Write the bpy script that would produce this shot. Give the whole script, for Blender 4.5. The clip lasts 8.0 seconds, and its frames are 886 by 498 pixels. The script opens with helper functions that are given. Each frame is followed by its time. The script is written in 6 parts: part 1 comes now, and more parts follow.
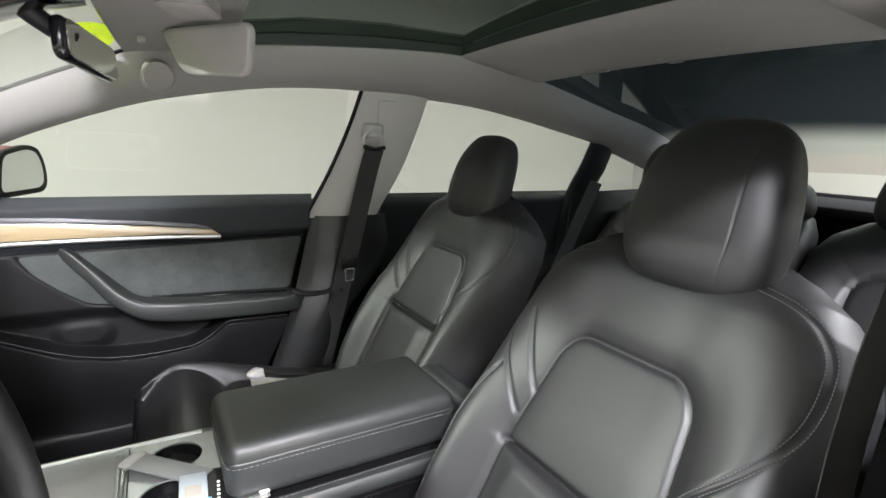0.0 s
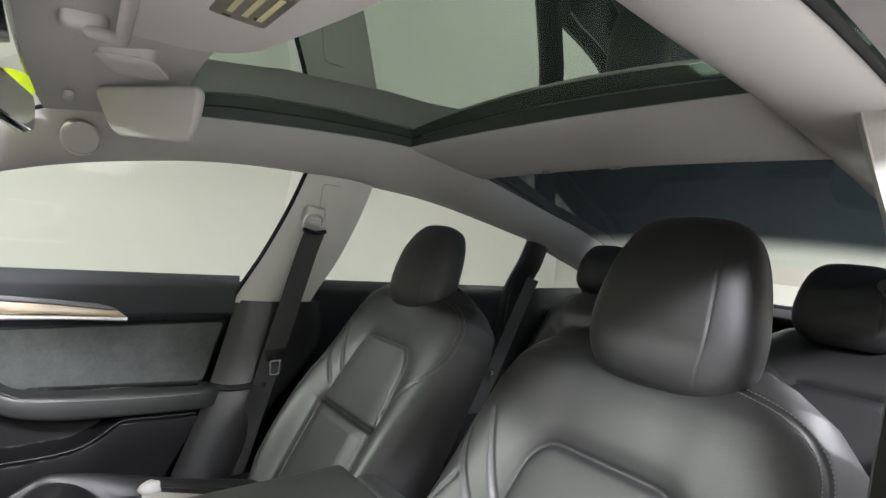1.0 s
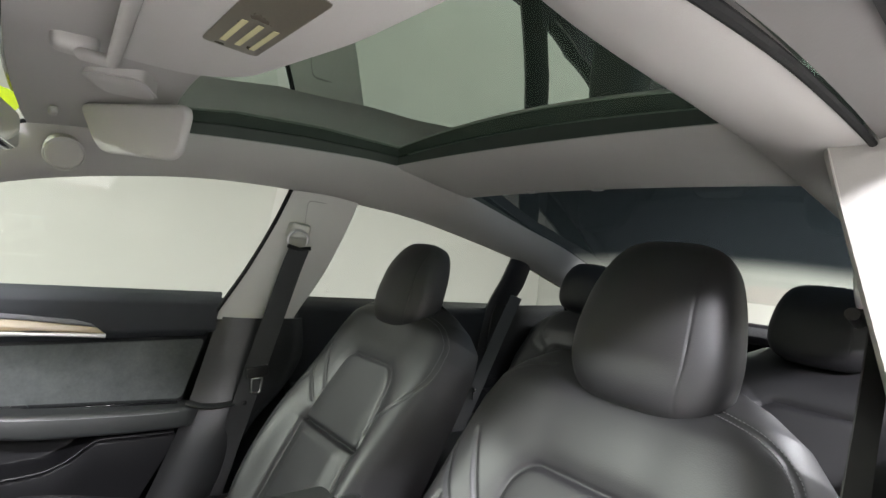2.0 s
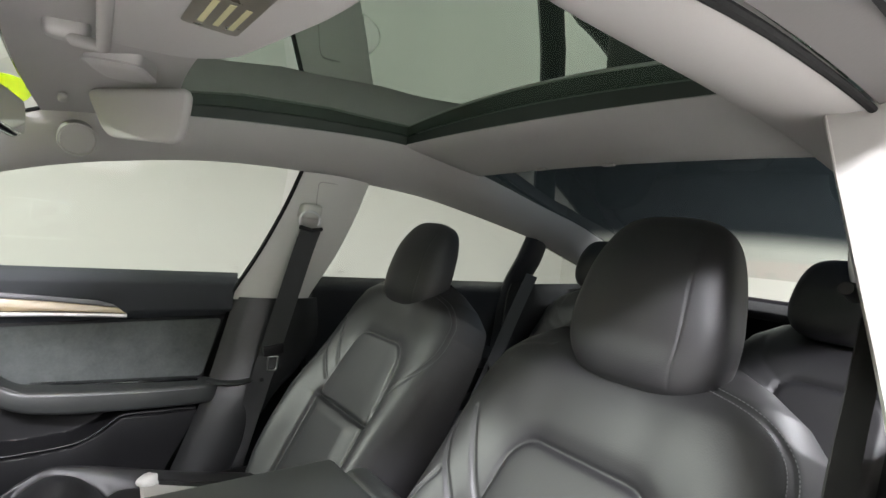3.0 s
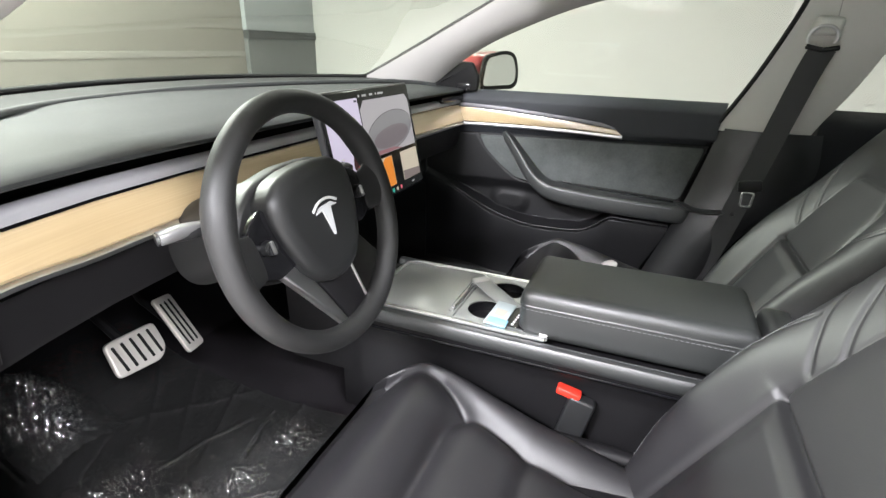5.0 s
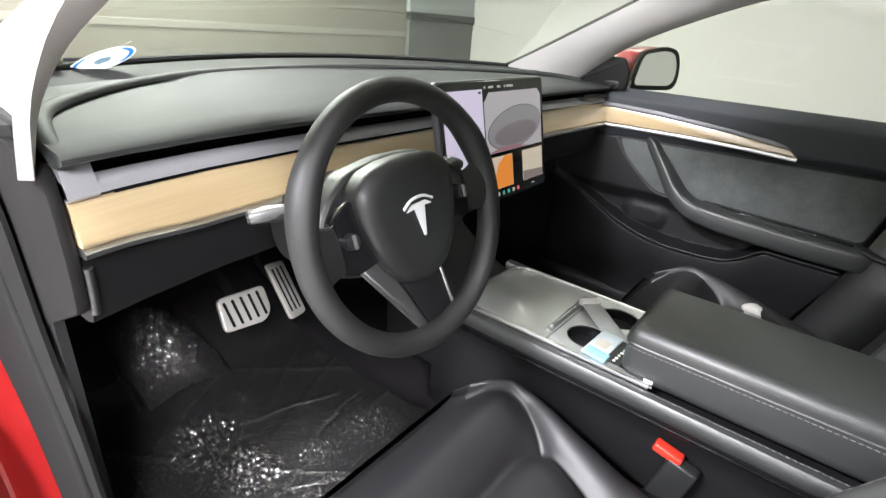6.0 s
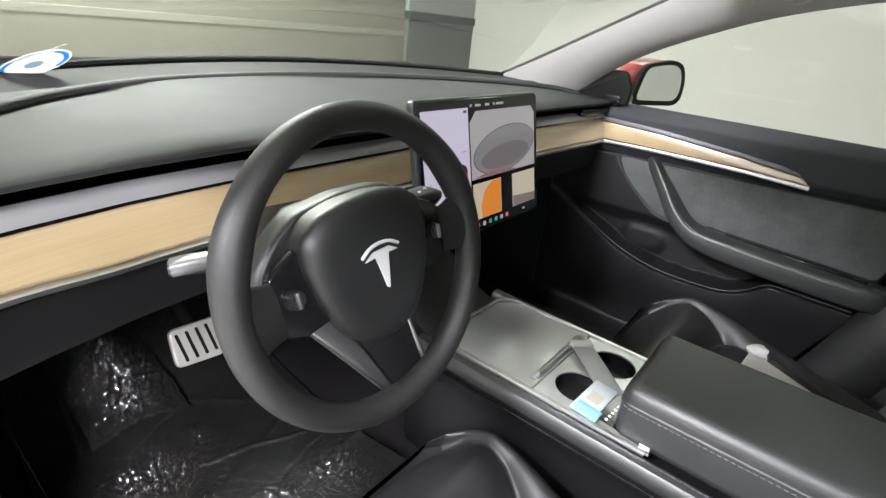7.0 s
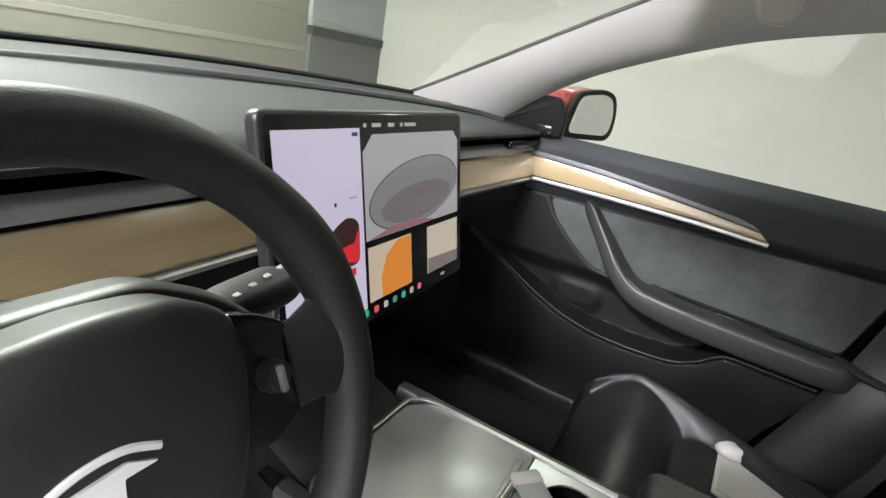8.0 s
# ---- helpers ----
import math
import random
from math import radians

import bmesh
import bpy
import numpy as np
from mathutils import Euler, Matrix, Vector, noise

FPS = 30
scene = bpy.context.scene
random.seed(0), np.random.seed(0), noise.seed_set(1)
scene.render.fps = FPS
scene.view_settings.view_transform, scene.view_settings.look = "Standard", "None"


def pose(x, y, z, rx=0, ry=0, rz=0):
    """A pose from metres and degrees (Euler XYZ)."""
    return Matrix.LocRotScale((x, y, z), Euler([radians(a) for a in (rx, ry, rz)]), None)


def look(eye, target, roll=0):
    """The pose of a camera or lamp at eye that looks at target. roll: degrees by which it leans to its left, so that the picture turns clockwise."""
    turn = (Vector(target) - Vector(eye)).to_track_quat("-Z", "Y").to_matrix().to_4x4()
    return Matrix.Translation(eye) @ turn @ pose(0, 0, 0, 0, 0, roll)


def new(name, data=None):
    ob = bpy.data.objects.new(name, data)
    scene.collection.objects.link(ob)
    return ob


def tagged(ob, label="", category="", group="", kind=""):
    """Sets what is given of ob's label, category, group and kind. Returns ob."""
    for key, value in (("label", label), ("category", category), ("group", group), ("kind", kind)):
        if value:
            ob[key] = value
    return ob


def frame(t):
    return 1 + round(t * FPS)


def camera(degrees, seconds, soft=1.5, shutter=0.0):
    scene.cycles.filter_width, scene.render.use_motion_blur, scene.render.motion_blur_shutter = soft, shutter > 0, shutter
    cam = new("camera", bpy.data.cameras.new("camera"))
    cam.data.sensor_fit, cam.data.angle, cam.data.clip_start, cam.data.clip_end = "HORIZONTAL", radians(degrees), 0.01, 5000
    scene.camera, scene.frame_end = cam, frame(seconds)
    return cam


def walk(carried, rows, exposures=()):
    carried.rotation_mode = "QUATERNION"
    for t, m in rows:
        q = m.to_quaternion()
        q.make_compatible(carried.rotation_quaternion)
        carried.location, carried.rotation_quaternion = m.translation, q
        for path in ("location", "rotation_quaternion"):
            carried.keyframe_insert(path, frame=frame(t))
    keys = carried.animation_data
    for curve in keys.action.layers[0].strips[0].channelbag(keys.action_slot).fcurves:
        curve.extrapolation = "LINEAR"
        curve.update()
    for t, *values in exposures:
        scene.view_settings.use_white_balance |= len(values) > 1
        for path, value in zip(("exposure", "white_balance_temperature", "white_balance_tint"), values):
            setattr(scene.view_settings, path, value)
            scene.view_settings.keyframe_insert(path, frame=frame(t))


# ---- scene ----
cam = camera(82.8, 8.0)
PATH = [
    (0, (-0.841, -0.071, 1.15), (0.838, -1.076, 0.737), 2.4),
    (0.5, (-0.774, -0.075, 1.141), (0.84, -1.24, 0.948), 4.6),
    (1, (-0.762, -0.064, 1.128), (0.798, -1.314, 1.107), 5.7),
    (1.5, (-0.764, -0.054, 1.134), (0.759, -1.349, 1.186), 6.4),
    (3, (-0.793, -0.087, 1.14), (0.786, -1.313, 1.093), 5.6),
    (3.5, (-0.829, -0.143, 1.114), (0.894, -1.143, 0.925), 4.4),
    (4, (-0.903, -0.184, 1.126), (0.985, -0.692, 0.706), 2.7),
    (4.5, (-0.981, -0.25, 1.127), (0.923, -0.143, 0.524), 1.8),
    (5, (-0.95, -0.314, 1.113), (0.775, 0.361, 0.359), 1.5),
    (5.2, (-0.928, -0.319, 1.115), (0.727, 0.489, 0.335), 1.7),
    (6.5, (-0.827, -0.318, 1.124), (0.594, 0.823, 0.3), 5.5),
    (7, (-0.756, -0.27, 1.137), (0.71, 0.814, 0.315), 6.2),
    (7.5, (-0.615, -0.189, 1.138), (0.968, 0.748, 0.353), 6.8),
    (8, (-0.487, -0.099, 1.089), (1.207, 0.713, 0.405), 10.8),
]
walk(cam, [(t, look(eye, target, roll)) for t, eye, target, roll in PATH],
     exposures=[(0, 0.0), (1.5, 0.08), (3, 0.06), (4.5, 0.06), (5, 0.18), (5.2, 0.17), (6.5, -0.06), (7, -0.12), (7.5, -0.12), (8, -0.09)])

# ---- world and light ----
world = bpy.data.worlds.new("world")
scene.world = world
world.use_nodes = True
world.node_tree.nodes["Background"].inputs[0].default_value = (0.9, 0.95, 1.0, 1)
world.node_tree.nodes["Background"].inputs[1].default_value = 0.05


def area_lamp(name, loc, target, sx, sy, watts, colour=(0.95, 1.0, 0.97)):
    d = bpy.data.lights.new(name, "AREA")
    d.shape, d.size, d.size_y, d.energy, d.color = "RECTANGLE", sx, sy, watts, colour
    o = new(name, d)
    o.matrix_world = look(loc, target)
    return o


LAVENDER, GREENISH = (0.97, 0.965, 1.03), (0.92, 1.0, 0.91)
# Assumed lamps out of view; far-left, right and rear ones added as fill.
LAMPS = [
    ((-2.8, 0.62, 2.85), 0.28, 1.0, 520, LAVENDER),
    ((-2.35, -2.5, 2.85), 0.42, 1.8, 400, LAVENDER),
    ((-4.6, -0.4, 2.85), 0.40, 2.2, 250, LAVENDER),
    ((2.8, 1.1, 2.85), 0.35, 2.0, 24, GREENISH),
    ((0.7, 3.25, 2.85), 1.2, 0.35, 420, GREENISH),
    ((0.3, -4.6, 2.85), 2.4, 0.35, 110, GREENISH),
]
for (lx, ly, lz), sx, sy, watts, tone in LAMPS:
    area_lamp("assumed_ceiling_lamp", (lx, ly, lz), (lx, ly + 0.001, 0), sx, sy, watts, tone)


# ---- materials ----
def nodes_of(name):
    m = bpy.data.materials.new(name)
    m.use_nodes = True
    return m, m.node_tree.nodes, m.node_tree.links, m.node_tree.nodes["Principled BSDF"]


def surf(name, colour, rough=0.5, metal=0.0, var=0.12, big=6.0, fine=300.0, bump=0.15, pebble=False, coat=0.0, spec=0.5, dark=None, rvar=0.08):
    """A plain surface with broad and fine variation of colour and gloss, and fine relief."""
    m, n, l, b = nodes_of(name)
    co = n.new("ShaderNodeTexCoord")
    n1 = n.new("ShaderNodeTexNoise")
    n1.inputs["Scale"].default_value, n1.inputs["Detail"].default_value = big, 4
    n2 = n.new("ShaderNodeTexNoise")
    n2.inputs["Scale"].default_value, n2.inputs["Detail"].default_value = fine, 3
    l.new(co.outputs["Object"], n1.inputs["Vector"])
    l.new(co.outputs["Object"], n2.inputs["Vector"])
    mx = n.new("ShaderNodeMixRGB")
    c = np.array(colour)
    lo = np.array(dark) if dark else c * (1 - var)
    mx.inputs[1].default_value = (*lo, 1)
    mx.inputs[2].default_value = (*np.minimum(c * (1 + var), 1), 1)
    add = n.new("ShaderNodeMath")
    add.operation = "MULTIPLY_ADD"
    add.inputs[1].default_value, add.inputs[2].default_value = 0.35, 0.0
    l.new(n2.outputs["Fac"], add.inputs[0])
    sm = n.new("ShaderNodeMath")
    sm.operation = "MULTIPLY_ADD"
    sm.inputs[1].default_value = 0.65
    l.new(n1.outputs["Fac"], sm.inputs[0])
    l.new(add.outputs[0], sm.inputs[2])
    l.new(sm.outputs[0], mx.inputs[0])
    l.new(mx.outputs[0], b.inputs["Base Color"])
    rr = n.new("ShaderNodeMapRange")
    rr.inputs[3].default_value, rr.inputs[4].default_value = max(rough - rvar, 0.02), min(rough + rvar, 1)
    l.new(n1.outputs["Fac"], rr.inputs[0])
    l.new(rr.outputs[0], b.inputs["Roughness"])
    b.inputs["Metallic"].default_value = metal
    b.inputs["Specular IOR Level"].default_value = spec
    b.inputs["Coat Weight"].default_value = coat
    b.inputs["Coat Roughness"].default_value = 0.05
    if bump:
        bp = n.new("ShaderNodeBump")
        bp.inputs["Strength"].default_value = bump
        bp.inputs["Distance"].default_value = 0.001
        if pebble:
            v = n.new("ShaderNodeTexVoronoi")
            v.inputs["Scale"].default_value = fine * 1.4
            l.new(co.outputs["Object"], v.inputs["Vector"])
            l.new(v.outputs["Distance"], bp.inputs["Height"])
        else:
            l.new(n2.outputs["Fac"], bp.inputs["Height"])
        l.new(bp.outputs["Normal"], b.inputs["Normal"])
    return m


def glass_mat(name, tint, ior=1.5, rough=0.0, gradient=None, gloss=(1, 1, 1), haze=0.0, crinkle=0.0):
    """A thin pane: what lies behind, tinted, under a mirror image by Fresnel."""
    m, n, l, b = nodes_of(name)
    n.remove(b)
    out = n["Material Output"]
    tr = n.new("ShaderNodeBsdfTransparent")
    tr.inputs[0].default_value = (*tint, 1)
    if gradient:
        y0, y1, tint2 = gradient
        co = n.new("ShaderNodeTexCoord")
        sep = n.new("ShaderNodeSeparateXYZ")
        l.new(co.outputs["Object"], sep.inputs[0])
        mr = n.new("ShaderNodeMapRange")
        mr.interpolation_type = "SMOOTHSTEP"
        mr.inputs[1].default_value, mr.inputs[2].default_value = y0, y1
        l.new(sep.outputs["Y"], mr.inputs[0])
        mx = n.new("ShaderNodeMixRGB")
        mx.inputs[1].default_value, mx.inputs[2].default_value = (*tint, 1), (*tint2, 1)
        l.new(mr.outputs[0], mx.inputs[0])
        l.new(mx.outputs[0], tr.inputs[0])
    gl = n.new("ShaderNodeBsdfGlossy")
    gl.inputs["Roughness"].default_value = rough
    gl.inputs["Color"].default_value = (*gloss, 1)
    fr = n.new("ShaderNodeFresnel")
    fr.inputs["IOR"].default_value = ior
    if crinkle:
        tc = n.new("ShaderNodeTexCoord")
        ns = n.new("ShaderNodeTexNoise")
        ns.inputs["Scale"].default_value, ns.inputs["Detail"].default_value, ns.inputs["Distortion"].default_value = 75, 1.5, 1.2
        l.new(tc.outputs["Object"], ns.inputs["Vector"])
        bp = n.new("ShaderNodeBump")
        bp.inputs["Strength"].default_value, bp.inputs["Distance"].default_value = 1.0, crinkle
        l.new(ns.outputs["Fac"], bp.inputs["Height"])
        l.new(bp.outputs["Normal"], gl.inputs["Normal"])
    ms = n.new("ShaderNodeMixShader")
    l.new(fr.outputs[0], ms.inputs[0])
    l.new(tr.outputs[0], ms.inputs[1])
    l.new(gl.outputs[0], ms.inputs[2])
    if haze:
        df = n.new("ShaderNodeBsdfDiffuse")
        mh = n.new("ShaderNodeMixShader")
        mh.inputs[0].default_value = haze
        l.new(ms.outputs[0], mh.inputs[1])
        l.new(df.outputs[0], mh.inputs[2])
        ms = mh
    l.new(ms.outputs[0], out.inputs["Surface"])
    return m


def wood_mat(name):
    m, n, l, b = nodes_of(name)
    co = n.new("ShaderNodeTexCoord")
    mp = n.new("ShaderNodeMapping")
    mp.inputs["Scale"].default_value = (2, 2, 300)
    l.new(co.outputs["Object"], mp.inputs[0])
    t = n.new("ShaderNodeTexNoise")
    t.inputs["Scale"].default_value, t.inputs["Detail"].default_value, t.inputs["Distortion"].default_value = 2.0, 6, 0.3
    l.new(mp.outputs[0], t.inputs["Vector"])
    r = n.new("ShaderNodeValToRGB")
    r.color_ramp.elements[0].position, r.color_ramp.elements[1].position = 0.3, 0.7
    r.color_ramp.elements[0].color, r.color_ramp.elements[1].color = (0.50, 0.375, 0.205, 1), (0.57, 0.435, 0.25, 1)
    l.new(t.outputs["Fac"], r.inputs[0])
    l.new(r.outputs[0], b.inputs["Base Color"])
    b.inputs["Roughness"].default_value = 0.30
    b.inputs["Coat Weight"].default_value, b.inputs["Coat Roughness"].default_value, b.inputs["Coat IOR"].default_value = 1.0, 0.25, 2.4
    bp = n.new("ShaderNodeBump")
    bp.inputs["Strength"].default_value, bp.inputs["Distance"].default_value = 0.12, 0.0004
    l.new(t.outputs["Fac"], bp.inputs["Height"])
    l.new(bp.outputs["Normal"], b.inputs["Normal"])
    return m


def sheet_mat(name, colour):
    """Thin printed film: half of the light behind it shines through."""
    m, n, l, b = nodes_of(name)
    b.inputs["Base Color"].default_value = (*colour, 1)
    b.inputs["Roughness"].default_value = 0.45
    tr = n.new("ShaderNodeBsdfTranslucent")
    tr.inputs[0].default_value = (*colour, 1)
    ms = n.new("ShaderNodeMixShader")
    ms.inputs[0].default_value = 0.7
    l.new(b.outputs[0], ms.inputs[1])
    l.new(tr.outputs[0], ms.inputs[2])
    l.new(ms.outputs[0], n["Material Output"].inputs["Surface"])
    return m


def glow_mat(name, colour, strength=1.0):
    m, n, l, b = nodes_of(name)
    b.inputs["Base Color"].default_value = (0.01, 0.01, 0.01, 1)
    b.inputs["Roughness"].default_value = 0.12
    b.inputs["Emission Color"].default_value = (*colour, 1)
    b.inputs["Emission Strength"].default_value = strength
    return m


LEATHER = surf("black_leather", (0.0155, 0.015, 0.0165), 0.50, var=0.18, big=5, fine=420, bump=0.10, pebble=True, spec=0.65)
LEATHER2 = surf("armrest_leather", (0.028, 0.030, 0.0293), 0.45, var=0.15, big=7, fine=420, bump=0.14, pebble=True, spec=0.8)
THREAD = surf("grey_thread", (0.13, 0.13, 0.135), 0.7, bump=0)
# One knit cloth in two tones: headliner dimmed, door pillar paler as if better lit.
LINER = surf("headliner_cloth_dimmed", (0.37, 0.36, 0.34), 0.9, var=0.05, big=9, fine=700, bump=0.25, spec=0.2)
PILLAR = surf("pillar_cloth_lit", (0.55, 0.54, 0.51), 0.85, var=0.05, big=8, fine=700, bump=0.2, spec=0.2)
VISOR = surf("visor_vinyl", (0.37, 0.36, 0.34), 0.62, var=0.05, big=7, fine=500, bump=0.12, spec=0.3)
PLASTIC = surf("black_plastic", (0.0075, 0.0072, 0.0080), 0.52, var=0.2, big=10, fine=900, bump=0.15, spec=0.35)
SATIN = surf("satin_black_plastic", (0.017, 0.0175, 0.018), 0.34, var=0.15, big=9, fine=900, bump=0.06)
SOFT = surf("soft_touch_dash", (0.027, 0.0295, 0.029), 0.70, var=0.1, big=6, fine=600, bump=0.2, pebble=True, spec=0.35)
DOORSOFT = surf("blue_grey_door_top", (0.032, 0.035, 0.040), 0.62, var=0.1, big=6, fine=600, bump=0.2, pebble=True, spec=0.35)
DOORTOP = surf("soft_touch_door", (0.006, 0.006, 0.0068), 0.55, var=0.1, big=6, fine=600, bump=0.2, pebble=True, spec=0.4)
SUEDE = surf("grey_suede", (0.100, 0.108, 0.106), 0.95, var=0.5, big=22, fine=160, bump=0.2, spec=0.15)
CARPET = surf("black_carpet", (0.026, 0.024, 0.027), 0.97, var=0.4, big=12, fine=700, bump=0.8, spec=0.1)
WEBBING = surf("seat_belt_webbing", (0.022, 0.022, 0.023), 0.75, var=0.2, big=30, fine=900, bump=0.5)
SILVER = surf("satin_silver", (0.62, 0.62, 0.62), 0.33, metal=1.0, var=0.05, big=10, fine=800, bump=0.03)
CHROME = surf("bright_chrome", (0.75, 0.75, 0.75), 0.12, metal=1.0, var=0.04, bump=0)
STEEL = surf("brushed_pedal_steel", (0.58, 0.56, 0.52), 0.45, metal=0.45, var=0.08, fine=500, bump=0.08)
WRAP = surf("satin_console_wrap", (0.42, 0.435, 0.42), 0.26, metal=0.5, var=0.03, big=8, fine=700, bump=0.03, rvar=0.015)
RED = surf("red_multicoat_paint", (0.21, 0.009, 0.009), 0.3, metal=0.2, var=0.05, big=3, fine=900, bump=0.0, coat=1.0)
REDPLASTIC = surf("red_button_plastic", (0.60, 0.035, 0.02), 0.4, bump=0)
RUBBER = surf("black_rubber_seal", (0.007, 0.007, 0.007), 0.75, spec=0.2, var=0.2, fine=300, bump=0.2)
BLACKGLOSS = surf("gloss_black", (0.008, 0.008, 0.009), 0.12, var=0.1, bump=0)
WHITE = surf("white_card", (0.75, 0.75, 0.74), 0.6, var=0.04, fine=200, bump=0.05)
PAPER = surf("white_paper", (0.60, 0.59, 0.57), 0.8, var=0.06, fine=90, bump=0.15)
WALLR = surf("grey_painted_wall", (0.37, 0.365, 0.34), 0.7, var=0.03, big=0.8, fine=30, bump=0.08, spec=0.3)
WALL = surf("painted_wall", (0.80, 0.80, 0.77), 0.7, var=0.03, big=0.8, fine=30, bump=0.08, spec=0.3)
WALL2 = surf("painted_front_wall", (0.17, 0.16, 0.135), 0.65, var=0.08, big=0.9, fine=30, bump=0.08, spec=0.3)
DARKWALL = surf("dark_panel", (0.10, 0.105, 0.10), 0.45, var=0.15, big=1.5, fine=60, bump=0.05)
# Unseen floor, raised to a pale grey to bounce light onto the headliner.
CONCRETE = surf("sealed_concrete", (0.52, 0.51, 0.49), 0.35, var=0.15, big=1.5, fine=60, bump=0.1)
# Dark green of the headliner mirrored in the roof glass, given as plain colour.
GLASSEDGE = surf("dark_green_liner_reflection", (0.022, 0.028, 0.022), 0.6, var=0.1, bump=0.05)
WOOD = wood_mat("pale_open_pore_wood")
CLEAR = glass_mat("clear_glass", (0.90, 0.93, 0.90), 1.45)
TINTED = glass_mat("tinted_roof_glass", (0.03, 0.042, 0.034), 8.0, gloss=(0.84, 0.95, 0.86))
REARGLASS = glass_mat("rear_glass_tint", (0.74, 0.78, 0.77), 1.12, gradient=(-2.10, -1.86, (0.03, 0.04, 0.05)))
MIRROR = surf("mirror_silver", (0.85, 0.87, 0.86), 0.02, metal=1.0, var=0.01, bump=0, rvar=0.0)


# ---- mesh helpers ----
def mesh_of(name, verts, faces, smooth=True):
    me = bpy.data.meshes.new(name)
    me.from_pydata([tuple(map(float, v)) for v in verts], [], [tuple(map(int, f)) for f in faces])
    me.validate()
    bm = bmesh.new()
    bm.from_mesh(me)
    bmesh.ops.recalc_face_normals(bm, faces=bm.faces)
    bm.to_mesh(me)
    bm.free()
    if smooth:
        me.polygons.foreach_set("use_smooth", [True] * len(me.polygons))
        me.set_sharp_from_angle(angle=radians(38))
    return me


def world_of(ob):
    m = ob.matrix_basis
    return world_of(ob.parent) @ ob.matrix_parent_inverse @ m if ob.parent else m.copy()


def part(name, data, material, parent=None, label="", smooth=True):
    """Links a bmesh or (verts, faces) as one mesh object under a thing or part."""
    if isinstance(data, bmesh.types.BMesh):
        me = bpy.data.meshes.new(name)
        bmesh.ops.recalc_face_normals(data, faces=data.faces)
        data.to_mesh(me)
        data.free()
        if smooth:
            me.polygons.foreach_set("use_smooth", [True] * len(me.polygons))
            me.set_sharp_from_angle(angle=radians(38))
    elif isinstance(data, bpy.types.Mesh):
        me = data
    else:
        me = mesh_of(name, data[0], data[1], smooth)
    if not me.materials:
        me.materials.append(material)
    ob = new(name, me)
    if parent:
        ob.parent = parent
        ob.matrix_parent_inverse = world_of(parent).inverted()
    if label:
        tagged(ob, label)
    return ob


def thing(name, loc, label, category, group="", kind=""):
    ob = new(name)
    ob.location = loc
    ob.empty_display_size = 0.05
    return tagged(ob, label, category, group, kind)


def grid(P, cu=False, cv=False):
    P = np.asarray(P, float)
    nu, nv = P.shape[:2]
    f = []
    for i in range(nu if cu else nu - 1):
        for j in range(nv if cv else nv - 1):
            a, b = i, (i + 1) % nu
            c, d = j, (j + 1) % nv
            f.append((a * nv + c, b * nv + c, b * nv + d, a * nv + d))
    return P.reshape(-1, 3), f


def capped(P):
    """Rings (first axis along, second round) closed at both ends."""
    v, f = grid(P, cv=True)
    nu, nv = P.shape[:2]
    f.append(tuple(range(nv)))
    f.append(tuple((nu - 1) * nv + k for k in range(nv)))
    return v, f


def shell(P, t):
    """A sheet with thickness t towards minus its normal."""
    P = np.asarray(P, float)
    du, dv = np.gradient(P, axis=0), np.gradient(P, axis=1)
    nrm = np.cross(du, dv)
    nrm /= np.linalg.norm(nrm, axis=2, keepdims=True) + 1e-12
    Q = P - nrm * t
    nu, nv = P.shape[:2]
    v1, f1 = grid(P)
    v2, f2 = grid(Q)
    o = nu * nv
    f = f1 + [tuple(k + o for k in reversed(q)) for q in f2]
    rim = [j for j in range(nv)] + [i * nv + nv - 1 for i in range(1, nu)] + [(nu - 1) * nv + j for j in range(nv - 2, -1, -1)] + [i * nv for i in range(nu - 2, 0, -1)]
    for a, b in zip(rim, rim[1:] + rim[:1]):
        f.append((a, b, b + o, a + o))
    return np.vstack([v1, v2]), f


def pane_sheet(P, inside):
    """A single pane whose face looks towards a point inside."""
    v, f = grid(P)
    a, b, c = (v[k] for k in f[len(f) // 2][:3])
    n = np.cross(b - a, c - b)
    if n @ (np.array(inside) - a) < 0:
        f = [tuple(reversed(q)) for q in f]
    me = bpy.data.meshes.new("pane")
    me.from_pydata([tuple(map(float, q)) for q in v], [], f)
    me.polygons.foreach_set("use_smooth", [True] * len(me.polygons))
    return me


def join(*sets):
    V, F, o = [], [], 0
    for v, f in sets:
        V.append(np.asarray(v, float))
        F += [tuple(k + o for k in q) for q in f]
        o += len(v)
    return np.vstack(V), F


def moved(vf, m):
    v = np.asarray(vf[0], float)
    M = np.array(m)
    return v @ M[:3, :3].T + M[:3, 3], vf[1]


def rbox(sx, sy, sz, bev=0.005, seg=3, at=(0, 0, 0), rot=(0, 0, 0)):
    bm = bmesh.new()
    bmesh.ops.create_cube(bm, size=1)
    bmesh.ops.scale(bm, vec=(sx, sy, sz), verts=bm.verts)
    bmesh.ops.bevel(bm, geom=bm.edges[:], offset=min(bev, 0.49 * min(sx, sy, sz)), segments=seg, affect="EDGES", profile=0.5)
    bmesh.ops.transform(bm, matrix=pose(*at, *rot), verts=bm.verts)
    return bm


def vf_of(bm):
    bm.verts.index_update()
    v = np.array([list(x.co) for x in bm.verts])
    f = [tuple(k.index for k in q.verts) for q in bm.faces]
    bm.free()
    return v, f


